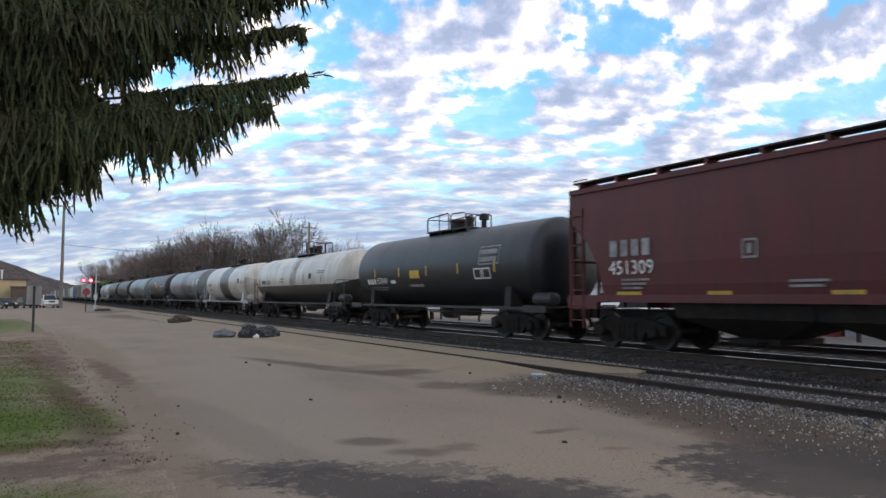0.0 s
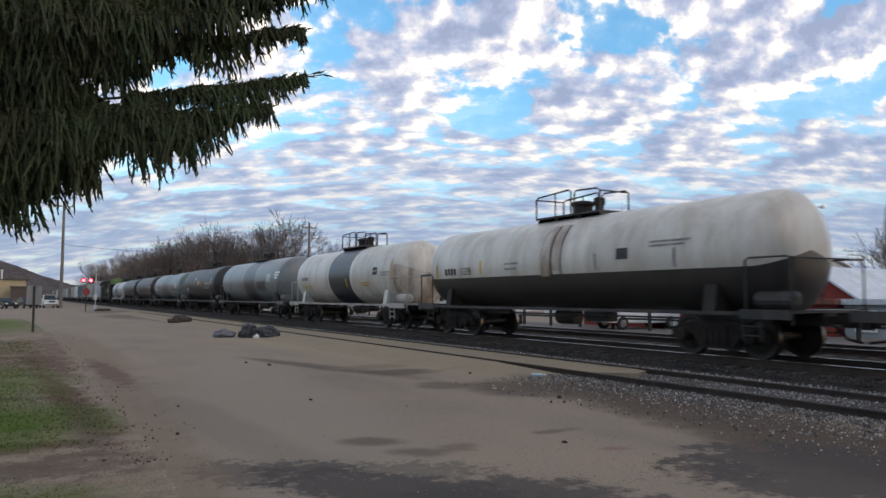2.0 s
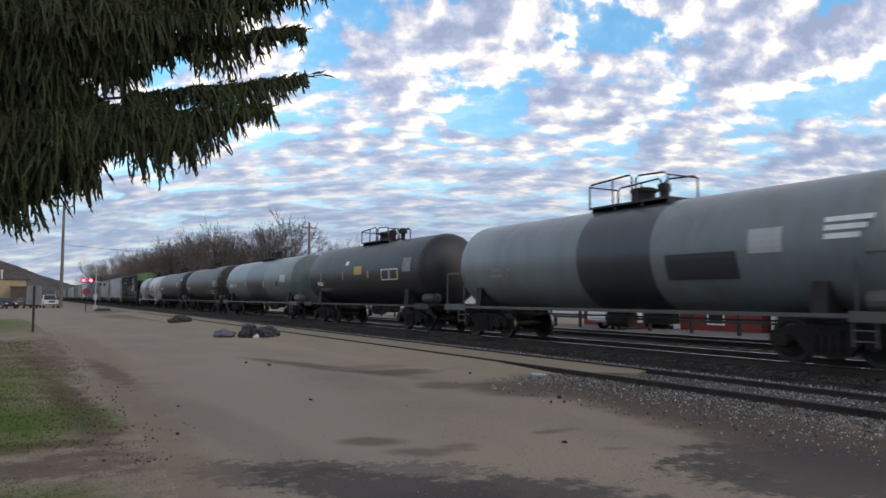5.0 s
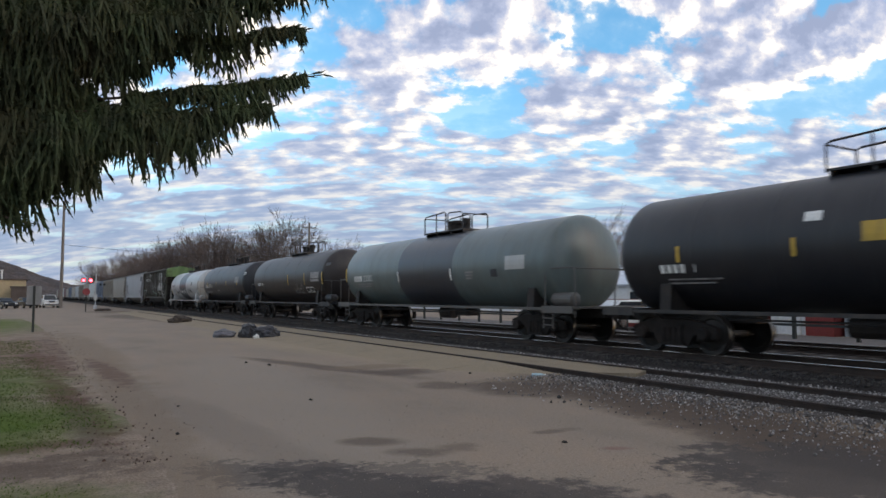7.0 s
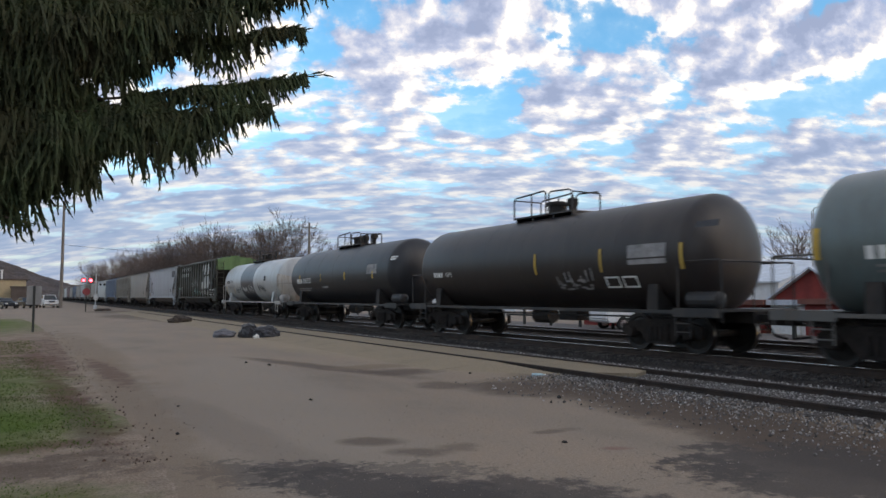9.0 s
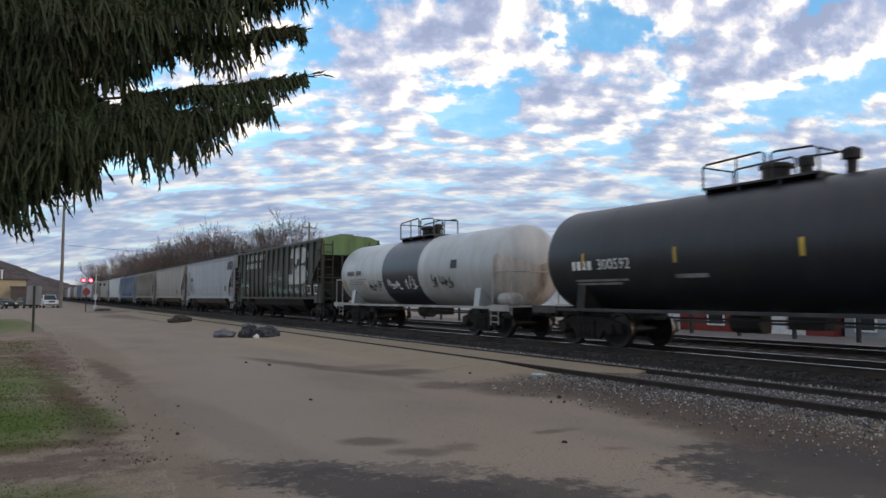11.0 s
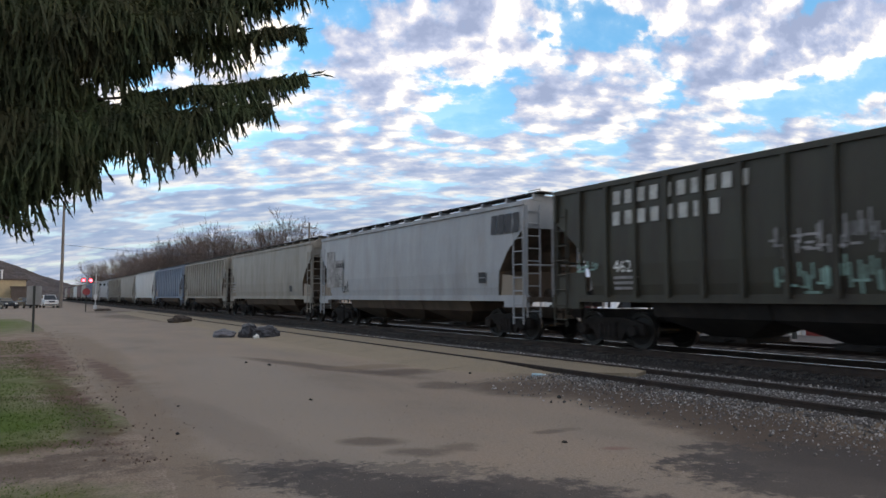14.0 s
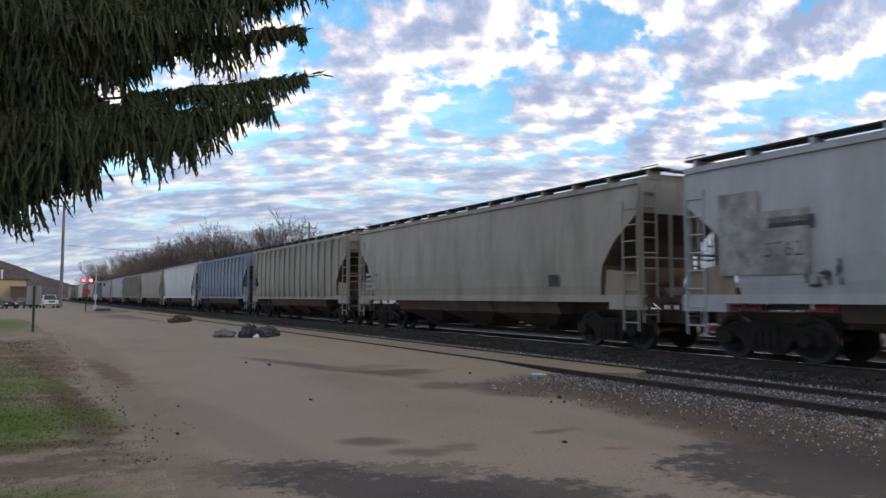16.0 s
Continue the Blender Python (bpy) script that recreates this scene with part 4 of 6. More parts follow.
def patched(m, patches):
    """Lays ragged patches of other colours over a material: (x, y, half width, half length, turn, colour, amount, raggedness, grain)."""
    n, ln = m.node_tree.nodes, m.node_tree.links
    b = n["Principled BSDF"]
    col = b.inputs["Base Color"].links[0].from_socket
    co = n.new("ShaderNodeTexCoord")
    sep = n.new("ShaderNodeSeparateXYZ")
    ln.new(co.outputs["Object"], sep.inputs[0])

    def math_(op, a, c):
        q = n.new("ShaderNodeMath")
        q.operation = op
        for k, v in enumerate((a, c)):
            if isinstance(v, (int, float)):
                q.inputs[k].default_value = v
            else:
                ln.new(v, q.inputs[k])
        return q.outputs[0]
    noises = {}

    def ragged(sc):
        if sc not in noises:
            t = n.new("ShaderNodeTexNoise")
            t.inputs["Scale"].default_value, t.inputs["Detail"].default_value, t.inputs["Roughness"].default_value = sc, 9, 0.72
            ln.new(co.outputs["Object"], t.inputs["Vector"])
            noises[sc] = math_("SUBTRACT", t.outputs[0], 0.5)
        return noises[sc]
    for cx, cy, rx, ry, turn, colour, amount, wob, sc in patches:
        c, s = math.cos(radians(turn)), math.sin(radians(turn))
        dx, dy = math_("SUBTRACT", sep.outputs[0], cx), math_("SUBTRACT", sep.outputs[1], cy)
        u = math_("DIVIDE", math_("ADD", math_("MULTIPLY", dx, c), math_("MULTIPLY", dy, s)), rx)
        w = math_("DIVIDE", math_("SUBTRACT", math_("MULTIPLY", dy, c), math_("MULTIPLY", dx, s)), ry)
        r = math_("ADD", math_("MULTIPLY", u, u), math_("MULTIPLY", w, w))
        r = math_("ADD", r, math_("MULTIPLY", ragged(sc), 7 * wob))
        mr = n.new("ShaderNodeMapRange")
        soft = 0.3 if colour == ASPHALT else 0.6
        for k, val in enumerate((1 + soft, 1 - soft, 0, amount)):
            mr.inputs[k + 1].default_value = val
        ln.new(r, mr.inputs[0])
        q = n.new("ShaderNodeMix")
        q.data_type = "RGBA"
        ln.new(mr.outputs[0], q.inputs[0]), ln.new(col, q.inputs[6])
        q.inputs[7].default_value = (*colour, 1)
        col = q.outputs[2]
    # fine grit shows through every patch
    g = n.new("ShaderNodeTexNoise")
    g.inputs["Scale"].default_value, g.inputs["Detail"].default_value = 70, 6
    ln.new(co.outputs["Object"], g.inputs["Vector"])
    gr = n.new("ShaderNodeMapRange")
    for k, val in enumerate((0.3, 0.7, 0.78, 1.22)):
        gr.inputs[k + 1].default_value = val
    ln.new(g.outputs[0], gr.inputs[0])
    sc_ = n.new("ShaderNodeVectorMath")
    sc_.operation = "SCALE"
    ln.new(col, sc_.inputs[0]), ln.new(gr.outputs[0], sc_.inputs["Scale"])
    ln.new(sc_.outputs[0], b.inputs["Base Color"])
    return m


ASPHALT, SOIL_C, DUST, LEAF, GREEN, BROWN = (0.06, 0.052, 0.048), (0.085, 0.064, 0.05), (0.26, 0.21, 0.145), (0.085, 0.048, 0.036), (0.068, 0.105, 0.018), (0.16, 0.118, 0.082)
PATCHES = [
    (8.6, 21, 1.7, 11, 6, DUST, 0.75, 0.3, 0.4), (3.6, 12, 1.2, 8.0, -8, (0.23, 0.195, 0.16), 0.6, 0.3, 0.4), (2.2, 9.0, 0.35, 3.5, 4, (0.175, 0.142, 0.115), 0.6, 0.5, 0.7),
    (9.4, 5.6, 2.2, 7.0, -10, BROWN, 0.9, 0.3, 0.6), (8.2, 7.2, 1.0, 4.6, -13, SOIL_C, 0.95, 0.4, 1.3), (7.6, 10.1, 0.9, 1.2, 0, SOIL_C, 0.85, 0.45, 1.2), (7.4, 4.4, 1.0, 1.5, -20, SOIL_C, 0.9, 0.5, 1.6),
    (5.9, 15.6, 0.35, 3.2, 15, SOIL_C, 0.75, 0.4, 0.9), (7.1, 13.6, 0.75, 0.6, 0, SOIL_C, 0.8, 0.4, 0.9), (6.6, 11.1, 0.45, 0.6, 0, SOIL_C, 0.65, 0.5, 1.2), (6.9, 14.9, 1.0, 0.5, 0, BROWN, 0.7, 0.6, 0.8),
    (3.4, 7.25, 0.36, 0.22, -30, SOIL_C, 0.7, 0.4, 1.5), (3.6, 6.5, 0.34, 0.2, -30, SOIL_C, 0.65, 0.6, 1.5), (4.1, 6.5, 0.25, 0.2, 0, SOIL_C, 0.5, 0.6, 1.5), (5.6, 6.7, 0.3, 0.12, 0, SOIL_C, 0.6, 0.7, 2.0),
    (2.75, 5.3, 0.5, 1.4, 34, ASPHALT, 0.9, 0.7, 4.2), (3.5, 4.4, 0.8, 1.1, 34, ASPHALT, 0.85, 0.6, 3.6), (2.35, 6.45, 0.3, 0.5, 60, ASPHALT, 0.8, 1.3, 7.0), (1.75, 6.6, 0.35, 0.6, 20, ASPHALT, 0.6, 1.4, 8.0), (3.2, 5.9, 0.7, 0.3, -30, ASPHALT, 0.5, 1.5, 8.0),
    (6.5, 3.9, 1.3, 1.25, 0, ASPHALT, 0.85, 0.8, 3.0), (5.7, 4.5, 0.4, 0.5, 0, ASPHALT, 0.6, 1.3, 6.0), (5.5, 5.6, 0.18, 0.08, -30, (0.16, 0.07, 0.06), 0.5, 0.5, 4.0),
    (9.0, 50, 1.6, 4.0, 0, SOIL_C, 0.8, 0.5, 0.5), (7.6, 62, 2.2, 7.0, 0, SOIL_C, 0.65, 0.6, 0.4), (8.0, 82, 2.5, 7.0, 0, SOIL_C, 0.6, 0.5, 0.4),
    (1.5, 12, 0.35, 8, -2, BROWN, 0.5, 0.9, 1.1), (1.6, 24, 0.7, 10, 0, BROWN, 0.6, 0.9, 0.7), (1.6, 17, 0.25, 3, 2, LEAF, 0.6, 1.0, 1.8)]
GROUND = patched(material("packed_gravel_ground", (0.228, 0.185, 0.146), 0.95, 0, 0.2, 0.45, 34, 0.12, (0.195, 0.15, 0.112), 0.8, second_scale=0.45, fine_vary=0.12, stretch=(1, 0.6, 1), spec=0.12), PATCHES)
bm = bmesh.new()
xs = [-3000, -600, -120, -40, -15, -6, 0, 6, 12, 20, 40, 120, 600, 3000]
ys = [-3000, -600, -120, -30, -8, 0, 8, 16, 30, 60, 120, 300, 800, 3000]
vv = [[bm.verts.new((x, y, 0)) for y in ys] for x in xs]
for i in range(len(xs) - 1):
    for j in range(len(ys) - 1):
        bm.faces.new((vv[i][j], vv[i + 1][j], vv[i + 1][j + 1], vv[i][j + 1]))
tagged(part("ground", bm, GROUND), "packed grey-brown gravel ground with dark worn patches", "ground", kind="structure")

M["ballast"] = material("grey_ballast", (0.06, 0.053, 0.049), 0.95, 0, 0.4, 2, 22, 1.0, (0.04, 0.036, 0.034), 0.7, fine_vary=0.55, spec=0.12)
# near-black base colour carries the shade that lies under the train
M["dark_ballast"] = material("shade_dark_ballast", (0.026, 0.023, 0.022), 0.95, 0, 0.4, 2, 22, 1.0, (0.045, 0.04, 0.037), 0.6, fine_vary=0.5, spec=0.12)

LAWN = [(-40, 60), (-1.0, 58), (0.35, 49), (0.3, 31), (0.4, 18), (0.7, 12), (0.9, 9.6), (0.7, 8.6), (-0.2, 8.9), (-0.8, 9.4), (-40, 9.4)]
SOIL = [(-40, 62), (-0.2, 60), (0.6, 48), (1.05, 31), (1.1, 18), (1.15, 11.5), (1.2, 8.2), (1.2, 7.2), (1.1, 6.0), (1.0, 3), (-40, 3)]
LAWN2 = [(-40, 7.4), (-0.4, 7.2), (0.0, 6.8), (0.35, 6.3), (0.4, 5), (0.4, 3), (-40, 3)]
VERGE = patched(material("leaf_strewn_verge", (0.228, 0.18, 0.14), 0.95, 0, 0.2, 1.5, 40, 0.4, (0.14, 0.10, 0.072), 0.7, second_scale=1.2, fine_vary=0.3, spec=0.06), [
    (0.62, 13.0, 0.26, 4.0, 4, LEAF, 0.85, 0.9, 2.2), (0.45, 20, 0.4, 4.0, 4, LEAF, 0.6, 1.0, 1.4), (0.2, 24, 1.2, 7, 0, LEAF, 0.45, 0.9, 0.9),
    (-0.3, 8.85, 1.1, 0.35, 0, LEAF, 0.8, 0.6, 2.5), (-1.6, 10.6, 2.6, 2.0, 0, GREEN, 0.97, 0.18, 1.6), (-1.9, 15.5, 2.4, 4.0, 0, GREEN, 0.8, 0.4, 1.3), (-5, 48, 5.6, 15, 0, GREEN, 0.9, 0.25, 0.7), (-1.6, 6.2, 2.1, 1.05, 0, GREEN, 0.9, 0.25, 1.6),
    (-0.6, 26, 1.0, 4.0, 0, BROWN, 0.6, 0.8, 0.9), (0.68, 10.0, 0.2, 1.8, 0, SOIL_C, 0.5, 0.9, 2.0), (0.1, 7.7, 1.1, 0.5, 0, SOIL_C, 0.6, 1.0, 3.0)])
sheet("lawn", uneven(SOIL, 1, amount=0.05), 0.006, VERGE, "worn green lawn with leaf-strewn bare soil edge", "lawn")


def inside(pts, x, y):
    hit = False
    for (x0, y0), (x1, y1) in zip(pts, pts[1:] + pts[:1]):
        if (y0 > y) != (y1 > y) and x < (x1 - x0) * (y - y0) / (y1 - y0) + x0:
            hit = not hit
    return hit


def blades(name, pts, count, box_, seed, label):
    rnd = random.Random(seed)
    vs, fs = [], []
    while len(fs) < count:
        x, y = rnd.uniform(box_[0], box_[1]), box_[2] + (box_[3] - box_[2]) * rnd.random() ** 1.7
        if not inside(pts, x + rnd.gauss(0, 0.18), y + rnd.gauss(0, 0.25)) or noise.noise(Vector((x * 1.2, y * 0.6, 3))) < -0.25:
            continue
        a, h, w = rnd.uniform(0, 6.28), rnd.uniform(0.008, 0.03), 0.004 * (1 + y / 14)
        dx, dy = math.cos(a) * w, math.sin(a) * w
        i = len(vs)
        vs += [(x - dx, y - dy, 0.004), (x + dx, y + dy, 0.004), (x + rnd.uniform(-.03, .03), y + rnd.uniform(-.03, .03), 0.004 + h)]
        fs.append((i, i + 1, i + 2))
    me = bpy.data.meshes.new(name)
    me.from_pydata(vs, [], fs)
    me.materials.append(M["blade"])
    tagged(new(name, me), label, "grass", kind="stuff")


M["blade"] = material("grass_blade", (0.058, 0.095, 0.014), 0.9, 0, 0.35, 1.5, 9, 0, (0.075, 0.066, 0.03), 0.4, second_scale=1.0, spec=0.1)
blades("grass_blades", LAWN, 22000, (-3.0, 1.0, 8.2, 30), 5, "short green grass blades on the lawn")
blades("grass_blades", LAWN2, 5000, (-1.5, 0.7, 5.4, 7.6), 6, "short green grass blades on the strip")


def lumps(name, label, category, mats, spots, seed):
    """Many small broken stones in one mesh."""
    rnd = random.Random(seed)
    vs, fs = [], []
    base = [(1, 0, 0), (-1, 0, 0), (0, 1, 0), (0, -1, 0), (0, 0, 1), (0, 0, -0.6)]
    faces = [(0, 2, 4), (2, 1, 4), (1, 3, 4), (3, 0, 4), (2, 0, 5), (1, 2, 5), (3, 1, 5), (0, 3, 5)]
    for x, y, z, r in spots:
        i = len(vs)
        a = rnd.uniform(0, 6.28)
        c, s = math.cos(a), math.sin(a)
        for p in base:
            px, py, pz = (p[k] * r * rnd.uniform(0.6, 1.25) for k in range(3))
            sk = rnd.uniform(-0.3, 0.3) * r
            vs.append((x + px * c - py * s + sk, y + px * s + py * c, z + pz + sk * 0.5))
        fs += [tuple(i + k for k in f) for f in faces]
    me = bpy.data.meshes.new(name)
    me.from_pydata(vs, [], fs)
    me.materials.append(mats)
    return tagged(new(name, me), label, category, kind="stuff")


def stone_material(name, lo, hi):
    m = material(name, hi, 0.9, 0, 0.2, 6, 60, 0.2)
    n, ln = m.node_tree.nodes, m.node_tree.links
    b = n["Principled BSDF"]
    geo, r = n.new("ShaderNodeNewGeometry"), n.new("ShaderNodeValToRGB")
    r.color_ramp.elements[0].color, r.color_ramp.elements[1].color = (*lo, 1), (*hi, 1)
    r.color_ramp.elements.new(0.6).color = (*(a * 0.7 + b * 0.3 for a, b in zip(lo, hi)), 1)
    ln.new(geo.outputs["Random Per Island"], r.inputs[0]), ln.new(r.outputs[0], b.inputs["Base Color"])
    return m


M["stone"] = stone_material("broken_ballast_stone", (0.035, 0.031, 0.029), (0.40, 0.375, 0.36))
# between the rails this dark tone holds the train's shade as well
M["stone_dark"] = stone_material("darkened_stone", (0.018, 0.016, 0.015), (0.07, 0.064, 0.06))


# ---- tracks ----
def bed(name, xc, top, half_top, half_foot, y0, y1, mat, label):
    bm = bmesh.new()
    prism(bm, [(xc - half_foot, 0.002), (xc - half_top, top), (xc + half_top, top), (xc + half_foot, 0.002)], "y", y0, y1)
    return tagged(part(name, bm, mat), label, "ballast", kind="structure")


def rail_mesh(y0, y1, xc, top, head):
    bm = bmesh.new()
    out = [(-0.07, -0.17), (0.07, -0.17), (0.07, -0.155), (0.012, -0.14), (0.012, -0.04), (0.036, -0.03), (0.036, -0.004), (-0.036, -0.004), (-0.036, -0.03), (-0.012, -0.04), (-0.012, -0.14), (-0.07, -0.155)]
    prism(bm, [(xc + x, top + z) for x, z in out], "y", y0, y1)
    if head:
        box(bm, xc - 0.03, xc + 0.03, y0, y1, top - 0.004, top, 1)
    return bm


def track(name, xc, top, y0, y1, head, label, tie_z, ties=True, skip=None, tie_count=300):
    tr = thing(name, label, "railway track", kind="structure")
    for sg in (-1, 1):
        part("rail", rail_mesh(y0, y1, xc + sg * 0.755, top, head), [M["rail_rust"], M["rail_head"]], tr, "worn steel rail")
    if ties:
        bm = bmesh.new()
        box(bm, -1.28, 1.28, -0.11, 0.11, -0.16, 0)
        bmesh.ops.bevel(bm, geom=bm.edges[:], offset=0.012, segments=1, affect="EDGES")
        first = part("tie", bm, M["tie"], tr)
        rnd = random.Random(len(name))
        y, k = -6.0, 0
        while k < tie_count and y < y1:
            if not (skip and skip[0] < y < skip[1]):
                ob = first if k == 0 else again("tie", first.data, tr)
                ob.matrix_local = pose(xc + rnd.uniform(-0.04, 0.04), y, tie_z + rnd.uniform(-0.015, 0.01), 0, 0, rnd.uniform(-0.8, 0.8))
                k += 1
            y += 0.53
    return tr


bed("ballast_main", XT + 0.2, ZR - 0.19, 2.0, 2.55, -80, 900, M["dark_ballast"], "main track ballast bed, darkened with the shade under the train")
track("track_main", XT, ZR, -80, 900, True, "main railway track with polished rails", ZR - 0.17, tie_count=240)
bed("ballast_far", XT + 5.0, ZR - 0.19, 2.0, 2.8, -80, 900, M["dark_ballast"], "dark ballast bed of the second track")
track("track_far", XT + 4.6, ZR + 0.0, -80, 900, True, "second railway track behind the train", ZR - 0.17, tie_count=150)
track("track_siding", XS, ZS, -60, 75, False, "old rusty siding sunk in the dirt", 0.024, skip=(11.3, 500), tie_count=60)
sheet("ballast_shoulder", uneven([(9.75, -20), (9.75, 5), (9.8, 10.0), (11.9, 12.5), (12.1, 40), (11.9, 120), (13, 120), (13, -20)], 8), 0.02, M["ballast"], "loose grey ballast beside the rails", "ballast")
DIRT = material("pale_packed_dirt", (0.25, 0.204, 0.145), 0.95, 0, 0.2, 1.2, 30, 0.3, (0.155, 0.12, 0.08), 0.5, fine_vary=0.2, spec=0.12)
bm = bmesh.new()
prism(bm, uneven([(9.72, 11.4), (9.95, 10.7), (10.5, 10.1), (11.1, 10.4), (11.12, 14), (11.12, 80), (9.72, 80)], 9, amount=0.05), "z", 0.0, ZS - 0.035)
tagged(part("crossing_fill", bm, DIRT), "pale packed dirt filled between the siding rails", "ground", kind="structure")
bm = bmesh.new()
prism(bm, [(7.6, -0.01), (9.55, -0.02), (9.55, ZS - 0.03), (8.9, ZS - 0.06), (8.2, 0.02)], "y", 13.5, 78)
rows = []
for k in range(7):
    w = k / 6
    rows.append([bm.verts.new((9.57 - (0.05 + e * w), 11.2 + 2.32 * w, z)) for e, z in ((1.9, -0.012), (1.3, 0.02 * w - 0.004), (0.62, 0.012 + 0.058 * w), (0.0, 0.03 + 0.07 * w))])
for A, B in zip(rows, rows[1:]):
    for k in range(3):
        bm.faces.new((A[k], A[k + 1], B[k + 1], B[k]))
prism(bm, [(11.26, -0.02), (12.3, -0.01), (12.0, 0.03), (11.26, ZS - 0.04)], "y", 11.5, 78)
tagged(part("dirt_shoulder", bm, DIRT), "pale packed dirt banked against the siding rails", "ground", kind="structure")

rnd = random.Random(11)
spots = []
for _ in range(16000):
    y = 3.0 + 32 * rnd.random() ** 1.6
    spots.append((rnd.uniform(11.45, 12.3) + rnd.gauss(0, 0.1), y, 0.03, rnd.uniform(0.014, 0.042)))
for _ in range(16000):
    y = 2.5 + 9.0 * rnd.random()
    x = rnd.uniform(6.9, 11.3)
    if rnd.random() < min(0.55, max(0.02, (x - 7.9 - 0.04 * y) / 2.6)):
        spots.append((x, y, 0.015, rnd.uniform(0.007, 0.032)))
for _ in range(22000):
    y, x = 2.5 + 9.0 * rnd.random(), rnd.uniform(7.0, 11.3)
    if rnd.random() < min(0.8, max(0.06, (x - 7.0 - 0.05 * y) / 2.8)):
        spots.append((x, y, 0.02, rnd.uniform(0.006, 0.019)))
lumps("ballast_stones", "loose grey crushed ballast stones", "ballast", M["stone"], spots, 12)
spots = []
for _ in range(14000):
    y = 2.0 + 40 * rnd.random() ** 1.5
    spots.append((XT + rnd.uniform(-2.0, 2.0), y, ZR - 0.185, rnd.uniform(0.02, 0.045)))
lumps("ballast_stones", "ballast stones between the rails, darkened for the train's shade", "ballast", M["stone_dark"], spots, 13)
spots = []
for _ in range(4000):
    y = 4.5 + 20 * rnd.random() ** 2
    x = rnd.uniform(-1, 9)
    if x > 1.2 or rnd.random() < 0.5:
        spots.append((x, y, 0.003, rnd.uniform(0.003, 0.008)))
lumps("road_grit", "fine loose grit on the packed ground", "gravel", stone_material("pale_grit", (0.10, 0.085, 0.07), (0.30, 0.26, 0.22)), spots, 14)


# ---- trees ----
M["bark"] = material("grey_brown_bark", (0.15, 0.12, 0.105), 0.95, 0, 0.3, 3, 40, 0.4)
M["twig"] = material("fine_bare_twigs", (0.125, 0.095, 0.082), 0.95, 0, 0.3, 0.6, 8, 0)
M["spruce_bark"] = material("spruce_bark", (0.06, 0.045, 0.035), 0.95, 0, 0.3, 3, 40, 0.4)


def needle_material():
    return material("spruce_needles", (0.032, 0.047, 0.018), 0.85, 0, 0.5, 1.1, 30, 0.2, (0.034, 0.024, 0.012), 0.6, second_scale=1.6)


M["needle"] = needle_material()


def bare_tree(x, y, height, spread, seed, label, depth=6):
    """A leafless tree: a forking trunk that ends in fine twigs."""
    rnd = random.Random(seed)
    root = thing("bare_tree", label, "tree", at=Matrix.Translation((x, y, 0)))
    wood, fine = bmesh.new(), []

    def grow(p, d, length, r, level):
        pts = [p]
        q, dd = p.copy(), d.copy()
        for _ in range(3):
            dd = (dd + Vector((rnd.gauss(0, .08), rnd.gauss(0, .08), rnd.uniform(0, .10)))).normalized()
            q = q + dd * length / 3
            pts.append(q.copy())
        if level < 3:
            tube(wood, pts, r, 6 if level < 2 else 4, r * 0.62)
        else:
            fine.append((pts, r))
        if level >= depth:
            return
        for k in range(rnd.choice((2, 3, 3, 4)) if level else 6):
            a, tilt = rnd.uniform(0, 6.28), rnd.uniform(0.24, 0.66) * spread * (1.25 if level == 0 else 1.0)
            side = dd.orthogonal().normalized()
            nd = (dd * math.cos(tilt) + (Matrix.Rotation(a, 3, dd) @ side) * math.sin(tilt)).normalized()
            start = pts[-1] if k < 2 else pts[rnd.choice((1, 2))]
            grow(start, nd, length * rnd.uniform(0.68, 0.9), r * rnd.uniform(0.5, 0.62), level + 1)
    grow(Vector((0, 0, 0)), Vector((0, 0, 1)), height * 0.235, height * 0.017, 0)
    part("trunk", wood, M["bark"], root)
    vs, fs = [], []
    for pts, r in fine:
        r = max(r, 0.019)
        side = (pts[-1] - pts[0]).orthogonal().normalized()
        side2 = side.cross((pts[-1] - pts[0]).normalized())
        for k in range(len(pts) - 1):
            i = len(vs)
            for p, w in ((pts[k], r), (pts[k + 1], r * 0.7)):
                vs += [tuple(p + side * w), tuple(p - side * w * 0.5 + side2 * w * 0.8), tuple(p - side * w * 0.5 - side2 * w * 0.8)]
            fs += [(i, i + 1, i + 4, i + 3), (i + 1, i + 2, i + 5, i + 4), (i + 2, i, i + 3, i + 5)]
    me = bpy.data.meshes.new("crown")
    me.from_pydata(vs, [], fs)
    me.materials.append(M["twig"])
    again("crown", me, root)
    return root


